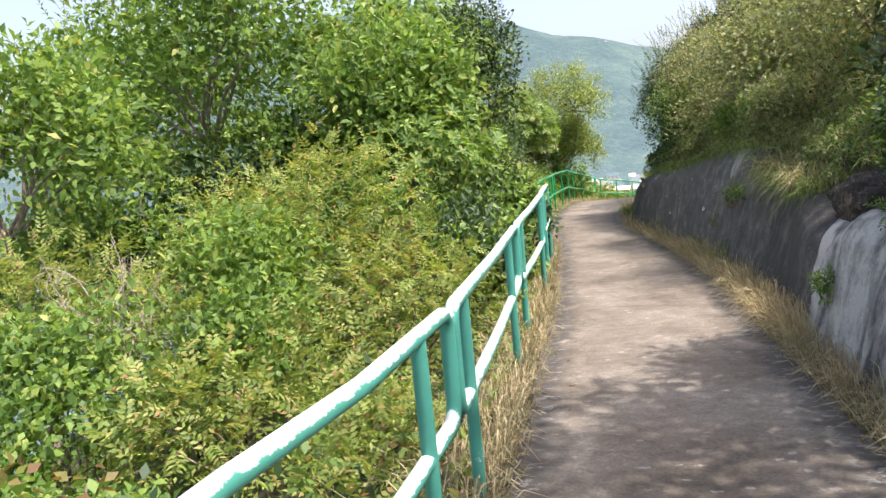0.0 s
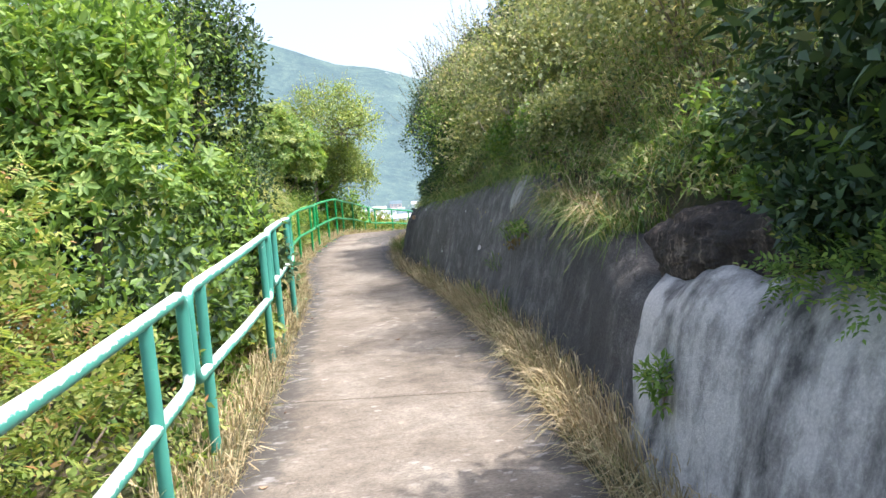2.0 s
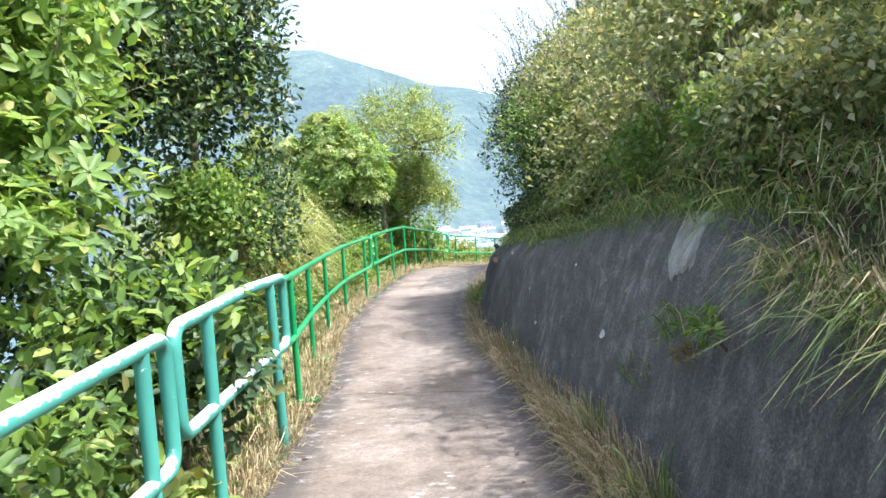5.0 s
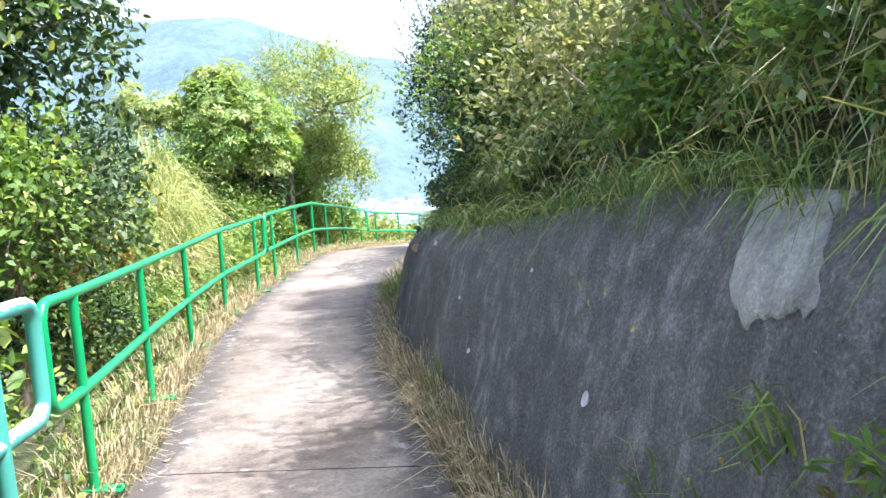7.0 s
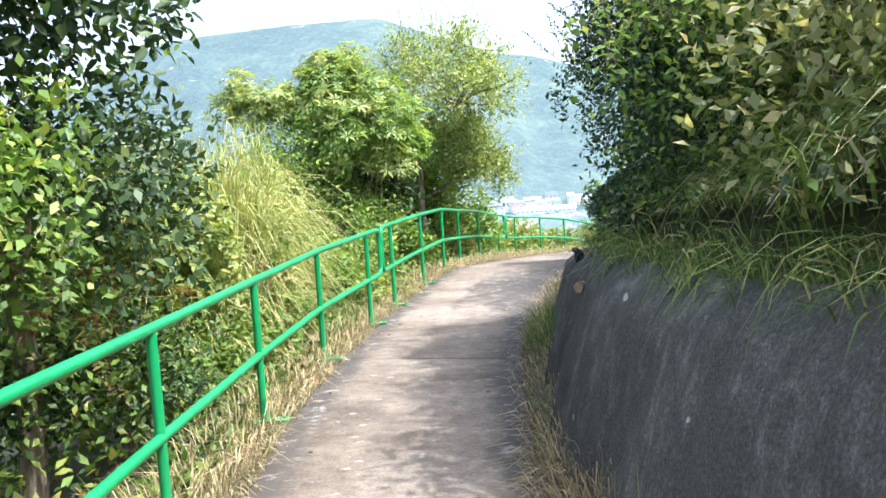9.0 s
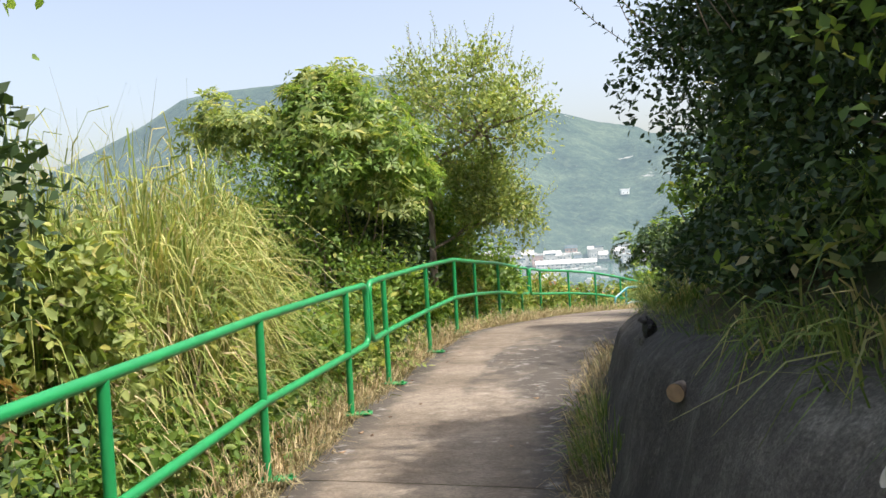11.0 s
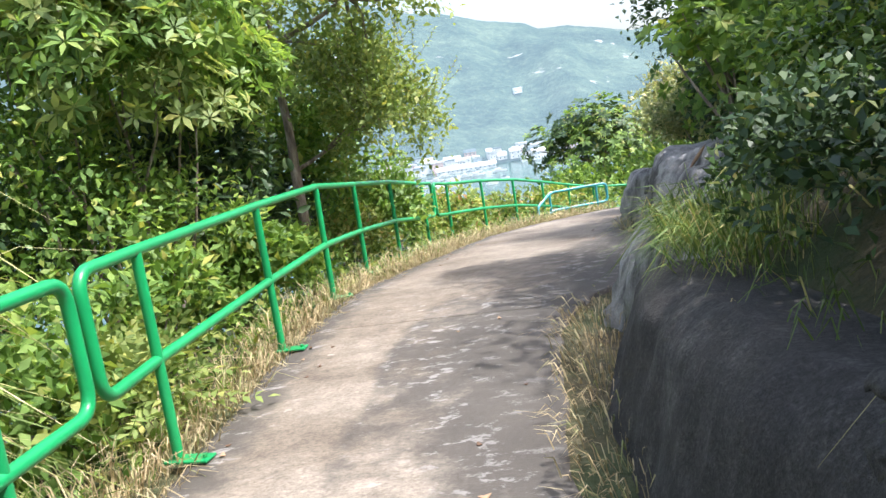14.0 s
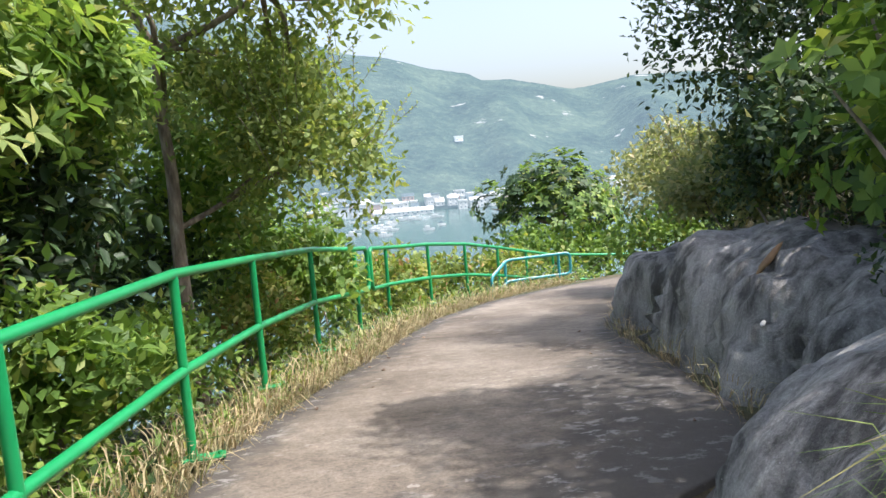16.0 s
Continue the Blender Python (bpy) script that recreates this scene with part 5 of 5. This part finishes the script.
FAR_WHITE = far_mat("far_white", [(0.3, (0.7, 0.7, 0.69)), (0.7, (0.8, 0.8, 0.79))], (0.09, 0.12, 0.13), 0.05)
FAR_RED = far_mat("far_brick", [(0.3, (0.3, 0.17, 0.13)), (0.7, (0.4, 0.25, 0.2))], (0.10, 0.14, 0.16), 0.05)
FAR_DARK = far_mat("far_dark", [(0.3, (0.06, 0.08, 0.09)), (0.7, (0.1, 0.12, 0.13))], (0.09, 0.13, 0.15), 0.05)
SEA_Z = -39.5
sea = new("water", solid("water", [(-2500, 45, SEA_Z), (2500, 45, SEA_Z), (2500, 720, SEA_Z), (-2500, 720, SEA_Z)], [(0, 1, 2, 3)], sea_mat()))
tagged(sea, "calm pale green sea in the bay", "water", kind="structure")
# ridge: bearing (metres sideways for each metre ahead) and height for each metre ahead
RIDGE = [(-1.6, 0.03), (-0.75, 0.06), (-0.6, 0.11), (-0.5, 0.15), (-0.44, 0.183), (-0.37, 0.19), (-0.25, 0.194), (-0.15, 0.193), (-0.1, 0.174), (-0.01, 0.14), (0.04, 0.131), (0.09, 0.116), (0.138, 0.106), (0.152, 0.097), (0.19, 0.096), (0.267, 0.078), (0.305, 0.083), (0.345, 0.09), (0.42, 0.09), (0.6, 0.07), (1.0, 0.06), (1.6, 0.03)]


def hills():
    bs = np.linspace(-1.5, 1.5, 420)
    ks = np.linspace(0, 1.25, 60)
    gb, gk = np.meshgrid(bs, ks)
    Y = 690 + 520 * gk
    peak = np.interp(gb, [a for a, _ in RIDGE], [b for _, b in RIDGE]) * 1210
    prof = np.where(gk < 1, smooth(0, 1.0, gk) * 0.35 + 0.65 * gk ** 0.9, 1 - 0.9 * (gk - 1))
    spurs = (np.sin(gb * 31 + 2.1 * np.sin(gk * 3)) + 0.6 * np.sin(gb * 67 + gk * 5)) * 9 * np.sin(np.clip(gk, 0, 1) * math.pi)
    Z = SEA_Z - 1 + (peak - SEA_Z) * prof + spurs + 1.5 * rough2(gb * 240, gk * 50)
    X = gb * Y
    V = np.stack([X, Y, Z], -1).reshape(-1, 3)
    i = np.arange(gb.size).reshape(gb.shape)
    q = np.stack([i[:-1, :-1], i[:-1, 1:], i[1:, 1:], i[1:, :-1]], -1).reshape(-1, 4)
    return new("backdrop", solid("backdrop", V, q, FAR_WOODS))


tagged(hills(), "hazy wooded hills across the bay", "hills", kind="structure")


def house_far(x, y, z, w, d, h, mat, roof, label, flat=True, group="buildings of the far town"):
    """A far building: walls, roof with a parapet or slope, and its window openings by storey."""
    root = tagged(new("house"), label, "building", group)
    root.location = (x, y, z)
    bm = bmesh.new()
    bmesh.ops.create_cube(bm, size=1, matrix=Matrix.LocRotScale((0, 0, h / 2), None, (w, d, h)))
    me = bpy.data.meshes.new("walls")
    bm.to_mesh(me)
    bm.free()
    me.materials.append(mat)
    part("walls", me, root)
    bm = bmesh.new()
    bmesh.ops.create_cube(bm, size=1, matrix=Matrix.LocRotScale((0, 0, h + 0.5), None, (w + 0.8, d + 0.8, 1.0)))
    if not flat:
        for v in bm.verts:
            if v.co.z > h + 0.6:
                v.co.y *= 0.15
                v.co.z += 1.6
    me = bpy.data.meshes.new("roof")
    bm.to_mesh(me)
    bm.free()
    me.materials.append(roof)
    part("roof", me, root)
    V, F = [], []
    for s in range(max(1, int(h / 3.2))):
        k = max(2, int(w / 3.5))
        for i in range(k):
            cx, cz = -w / 2 + (i + 0.5) * w / k, 1.7 + 3.2 * s
            o = len(V)
            V += [(cx - 0.55, -d / 2 - 0.05, cz - 0.55), (cx + 0.55, -d / 2 - 0.05, cz - 0.55), (cx + 0.55, -d / 2 - 0.05, cz + 0.55), (cx - 0.55, -d / 2 - 0.05, cz + 0.55)]
            F.append((o, o + 1, o + 2, o + 3))
    tagged(part("window", solid("window", V, F, FAR_DARK, False), root), kind="stuff")
    return root


rng_t = np.random.default_rng(7)
for i in range(120):
    b = rng_t.uniform(-0.08, 0.34)
    y = 672 + 60 * rng_t.random() ** 1.6
    w, h = rng_t.uniform(5, 12), rng_t.choice([3.4, 6.5, 6.5, 9.0])
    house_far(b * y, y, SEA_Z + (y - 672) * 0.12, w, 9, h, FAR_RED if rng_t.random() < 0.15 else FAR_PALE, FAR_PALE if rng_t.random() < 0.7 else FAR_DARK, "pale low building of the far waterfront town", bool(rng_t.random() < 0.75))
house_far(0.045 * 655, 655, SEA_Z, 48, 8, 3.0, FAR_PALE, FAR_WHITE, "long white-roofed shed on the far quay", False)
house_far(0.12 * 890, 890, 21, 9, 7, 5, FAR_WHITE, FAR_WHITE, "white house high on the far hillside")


def boat(x, y, s):
    root = tagged(new("boat"), "small pale boat moored in the bay", "boat", "moored boats")
    root.location = (x, y, SEA_Z)
    bm = bmesh.new()
    bmesh.ops.create_cube(bm, size=1, matrix=Matrix.LocRotScale((0, 0, 0.6), None, (8 * s, 2.6 * s, 1.4)))
    for v in bm.verts:
        if v.co.x > 0:
            v.co.y *= 0.3
        if v.co.z < 0.5:
            v.co.x *= 0.85
            v.co.y *= 0.7
    me = bpy.data.meshes.new("hull")
    bm.to_mesh(me)
    bm.free()
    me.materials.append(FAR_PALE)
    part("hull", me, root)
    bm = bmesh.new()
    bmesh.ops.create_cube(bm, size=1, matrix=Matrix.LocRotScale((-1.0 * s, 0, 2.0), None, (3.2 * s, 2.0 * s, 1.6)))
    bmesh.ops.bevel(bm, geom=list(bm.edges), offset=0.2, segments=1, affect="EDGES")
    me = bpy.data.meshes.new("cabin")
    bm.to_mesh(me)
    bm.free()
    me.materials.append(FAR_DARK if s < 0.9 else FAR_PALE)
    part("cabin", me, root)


for i in range(22):
    y = rng_t.uniform(470, 630)
    boat(rng_t.uniform(-0.03, 0.1) * y, y, rng_t.uniform(0.7, 1.4))


# ---- small things ----
def leaf_scrap(name, label, category, at, size, mat, rz=0.0, tilt=(0, 0)):
    """A curled dry leaf or a flake, thin but with a rim."""
    bm = bmesh.new()
    n = 12
    top = []
    for i in range(n):
        w = 2 * math.pi * i / n
        r = size * (1 + 0.18 * math.sin(3 * w + rz))
        top.append(bm.verts.new((r * math.cos(w), 0.55 * r * math.sin(w), 0.12 * size * math.cos(2 * w))))
    bm.faces.new(top)
    ex = bmesh.ops.extrude_face_region(bm, geom=bm.faces[:])
    for q in ex["geom"]:
        if isinstance(q, bmesh.types.BMVert):
            q.co.z += 0.003
    bmesh.ops.recalc_face_normals(bm, faces=bm.faces)
    me = bpy.data.meshes.new(name)
    bm.to_mesh(me)
    bm.free()
    me.materials.append(mat)
    ob = new(name, me)
    ob.location = at
    ob.rotation_euler = (tilt[0], tilt[1], rz)
    return tagged(ob, label, category)


def plain(name, colour, rough=0.8):
    m, nt, p = mat_base(name, rough)
    n = noise_tex(nt, coords(nt), 30, 4)
    nt.links.new(ramp(nt, n, [(0.3, tuple(0.7 * c for c in colour)), (0.7, colour)]), p.inputs["Base Color"])
    return m


YELLOW_LEAF = plain("yellow_leaf", (0.5, 0.42, 0.12), 0.6)
DRY_LEAF, WHITE_FLAKE, CUT_WOOD = plain("dry_leaf", (0.14, 0.08, 0.045)), plain("white_flake", (0.75, 0.74, 0.7)), plain("cut_wood", (0.42, 0.28, 0.17))
leaf_scrap("fallen_leaf", "curled brown leaf lying on the path", "leaf", (2.87, 10.63, float(level(10.63)) + 0.012), 0.035, DRY_LEAF, 0.6)
rng_s = np.random.default_rng(21)
for i in range(60):
    y = rng_s.uniform(3, 30)
    k = rng_s.random()
    xl, xr = float(along(LEFT, y)), float(along(RIGHT, y))
    x = xl + 0.12 + abs(rng_s.normal()) * 0.18 if k < 0.6 else xr - 0.1 - abs(rng_s.normal()) * 0.35
    if xl < x < xr:
        o = leaf_scrap("fallen_leaf", "small dry leaf lying on the path", "leaf", (x, y, float(level(y)) + 0.004), rng_s.uniform(0.012, 0.028), DRY_LEAF if rng_s.random() < 0.6 else CUT_WOOD, rng_s.random() * 6)
        tagged(o, group="fallen leaves")


def wall_face(y, z):
    return float(along(FOOT, y)) + 0.3 * (z - float(level(y)) + 0.03)


for y, z, s in ((12.83, 0.62, 0.035), (14.7, 0.42, 0.018), (16.3, 1.0, 0.022), (13.9, 1.05, 0.014), (15.2, 0.7, 0.012)):
    leaf_scrap("paint_flake", "white flake stuck on the dark wall", "flake", (wall_face(y, z) - 0.05, y, z), s, WHITE_FLAKE, 0.4, (radians(80), radians(-70)))


for y, z, s in ((13.2, 1.06, 0.018), (13.05, 1.0, 0.016), (12.9, 1.07, 0.014), (13.35, 1.1, 0.012), (12.55, 0.98, 0.014), (11.75, 0.74, 0.016), (11.9, 0.62, 0.018)):
    tagged(leaf_scrap("wall_leaf", "small yellow leaf caught on the dark wall", "leaf", (wall_face(y, z) - 0.05, y, z), s, YELLOW_LEAF, 3 * y, (radians(75), radians(-60))), group="leaves caught on the wall")


def cut_stub():
    root = tagged(new("branch_stub"), "sawn-off branch stub with a pale cut face", "branch")
    root.location = (3.7, 18.18, 0.77)
    V, F = tube([(0.06, 0.09, -0.01), (0.0, 0.0, 0.0), (-0.04, -0.06, 0.0)], 0.042, 14)
    part("bark", solid("bark", [tuple(p) for p in V], F, BARK), root)
    bm = bmesh.new()
    bmesh.ops.create_circle(bm, cap_ends=True, segments=14, radius=0.041, matrix=Matrix.Translation((-0.041, -0.061, 0)) @ Vector((-0.06, -0.09, 0)).to_track_quat("Z", "Y").to_matrix().to_4x4())
    me = bpy.data.meshes.new("cut_face")
    bm.to_mesh(me)
    bm.free()
    me.materials.append(CUT_WOOD)
    part("cut_face", me, root, "pale sawn wood face")


cut_stub()
shrub("small leafy tuft growing from a crack in the wall", ((4.07, 6.6, 0.45), (0.08, 0.14, 0.2), 420, "simple", 0.04, 0.012, M_, 7), group="wall tufts", root=(4.12, 6.6, 0.25), stem_r=0.006, stems=4)
shrub("small leafy tuft growing from a crack in the wall", ((4.3, 10.9, 0.95), (0.12, 0.2, 0.12), 260, "simple", 0.05, 0.014, M_, 6), group="wall tufts", root=(4.4, 10.9, 0.85), stem_r=0.006, stems=4)
shrub("small rust-brown withered tuft growing on the wall", ((4.3, 11.2, 0.8), (0.07, 0.1, 0.09), 170, "simple", 0.035, 0.012, LEAF_RUST, 5), group="wall tufts", root=(4.4, 11.2, 0.72), stem_r=0.004, stems=3)
grass("wall_foot_green_grass", "green grass tufts at the foot of the wall", [(4.24, 12.25, 0.1, 45, 0.34, 0.008, 0.5, (-0.3, 0, 0), 0.36), (4.28, 12.0, 0.08, 30, 0.3, 0.008, 0.5, (-0.3, 0, 0), 0.42), (4.36, 11.5, 0.12, 80, 0.34, 0.009, 0.7, (-0.35, 0, 0), 0.84), (4.0, 11.0, 0.12, 60, 0.5, 0.01, 0.6, (-0.2, 0, 0), 0.0), (3.95, 12.3, 0.12, 40, 0.45, 0.009, 0.5, (-0.2, 0, 0), 0.0), (3.62, 15.4, 0.1, 30, 0.4, 0.008, 0.5, (-0.2, 0, 0), 0.0), (3.45, 19.6, 0.2, 160, 0.4, 0.008, 0.6, (-0.2, 0, 0), 0.0), (3.5, 20.6, 0.2, 140, 0.35, 0.008, 0.6, (-0.2, 0, 0), 0.0)], GRASS_GREEN)


def weep_hole():
    root = tagged(new("weep_hole"), "dark weep hole with a broken stone rim in the wall", "drain hole")
    root.location = (3.79, 20.0, 0.77)
    bm = bmesh.new()
    for (py, pz), s in (((0.03, 0.07), (0.03, 0.08, 0.024)), ((0.05, -0.085), (0.03, 0.075, 0.045))):
        bmesh.ops.create_icosphere(bm, subdivisions=3, radius=1, matrix=Matrix.LocRotScale((0.0, py, pz), None, s))
    for v in bm.verts:
        v.co += Vector((1, 1, 1)) * 0.012 * fbm(v.co * 25, 4.0)
    me = bpy.data.meshes.new("stone")
    bm.to_mesh(me)
    bm.free()
    me.polygons.foreach_set("use_smooth", np.ones(len(me.polygons), bool))
    me.materials.append(WALL_DARK)
    part("stone", me, root, "pale broken stone at the rim")
    # convex black body sunk in the wall stands for the shade inside the hole
    bm = bmesh.new()
    bmesh.ops.create_icosphere(bm, subdivisions=3, radius=1, matrix=Matrix.LocRotScale((0.035, 0, 0), None, (0.045, 0.085, 0.08)))
    for v in bm.verts:
        v.co *= 1 + 0.45 * fbm(v.co * 18, 2.0)
    me = bpy.data.meshes.new("hollow")
    bm.to_mesh(me)
    bm.free()
    me.materials.append(plain("hole_shade_black", (0.012, 0.011, 0.01)))
    part("hollow", me, root, "black body standing for the shade in the hole")


weep_hole()


def dead_shrub(x, y, z, label):
    """A bare, bleached shrub: crooked stems with side twigs."""
    rng = np.random.default_rng(next(SEEDS))
    root = tagged(new("dead_bush"), label, "bush")
    root.location = (x, y, z)
    m, nt, p = mat_base("dead_wood", 0.9)
    n = noise_tex(nt, coords(nt), 40, 4)
    nt.links.new(ramp(nt, n, [(0.3, (0.2, 0.16, 0.12)), (0.7, (0.42, 0.37, 0.3))]), p.inputs["Base Color"])
    V, F = [], []
    for i in range(9):
        a = rng.random() * 6.28
        tip = (0.45 * math.cos(a), 0.45 * math.sin(a), rng.uniform(0.5, 1.0))
        lots = [limb(rng, (0, 0, 0), tip, 0.012, 0.004, 0.2)]
        for k in range(4):
            t = rng.uniform(0.4, 0.95)
            s = Vector(tip) * t
            lots.append(limb(rng, s, s + Vector(rng.normal(size=3)) * 0.16, 0.005, 0.002, 0.2, 4))
        for v_, f in lots:
            o = len(V)
            V += [tuple(q) for q in v_]
            F += [tuple(j + o for j in q) for q in f]
    part("stems", solid("stems", V, F, m), root)


dead_shrub(-2.5, 6.6, 0.35, "bare bleached dead shrub among green bushes")
dead_shrub(-1.9, 5.9, 0.1, "bare bleached dead shrub among green bushes")
dead_shrub(5.0, 13.0, 1.9, "tangle of bare dry twigs in the bush")
dead_shrub(5.2, 15.4, 2.2, "tangle of bare dry twigs in the bush")


def rock_mark(name, label, category, at, normal, size, mat, spin=0.0):
    """A thin scar or flake that lies on the rock's face."""
    bm = bmesh.new()
    bmesh.ops.create_icosphere(bm, subdivisions=3, radius=1)
    for v in bm.verts:
        k = 1 + 0.3 * fbm(v.co * 1.6, size[1] * 40)
        v.co = Vector((v.co.x * size[0] * k, v.co.y * size[1] * k, v.co.z * size[2]))
    me = bpy.data.meshes.new(name)
    bm.to_mesh(me)
    bm.free()
    me.polygons.foreach_set("use_smooth", np.ones(len(me.polygons), bool))
    me.materials.append(mat)
    ob = new(name, me)
    ob.matrix_world = Matrix.Translation(at) @ Vector(normal).to_track_quat("Z", "Y").to_matrix().to_4x4() @ Matrix.Rotation(radians(spin), 4, "Z")
    return tagged(ob, label, category)


rock_mark("rock_scar", "rust-brown broken scar on the grey rock", "rock scar", (5.611, 26.408, 0.722), (-0.8, 0.0, 0.58), (0.045, 0.13, 0.012), plain("rust_stone", (0.3, 0.17, 0.08)), -12)
for p, n in (((5.381, 26.064, 0.388), (-0.6, -0.4, 0.7)), ((4.378, 24.295, 0.257), (-0.62, 0.2, 0.7))):
    tagged(rock_mark("paint_flake", "white flake stuck on the grey rock", "flake", p, n, (0.016, 0.022, 0.004), WHITE_FLAKE), group="flakes on the rock")
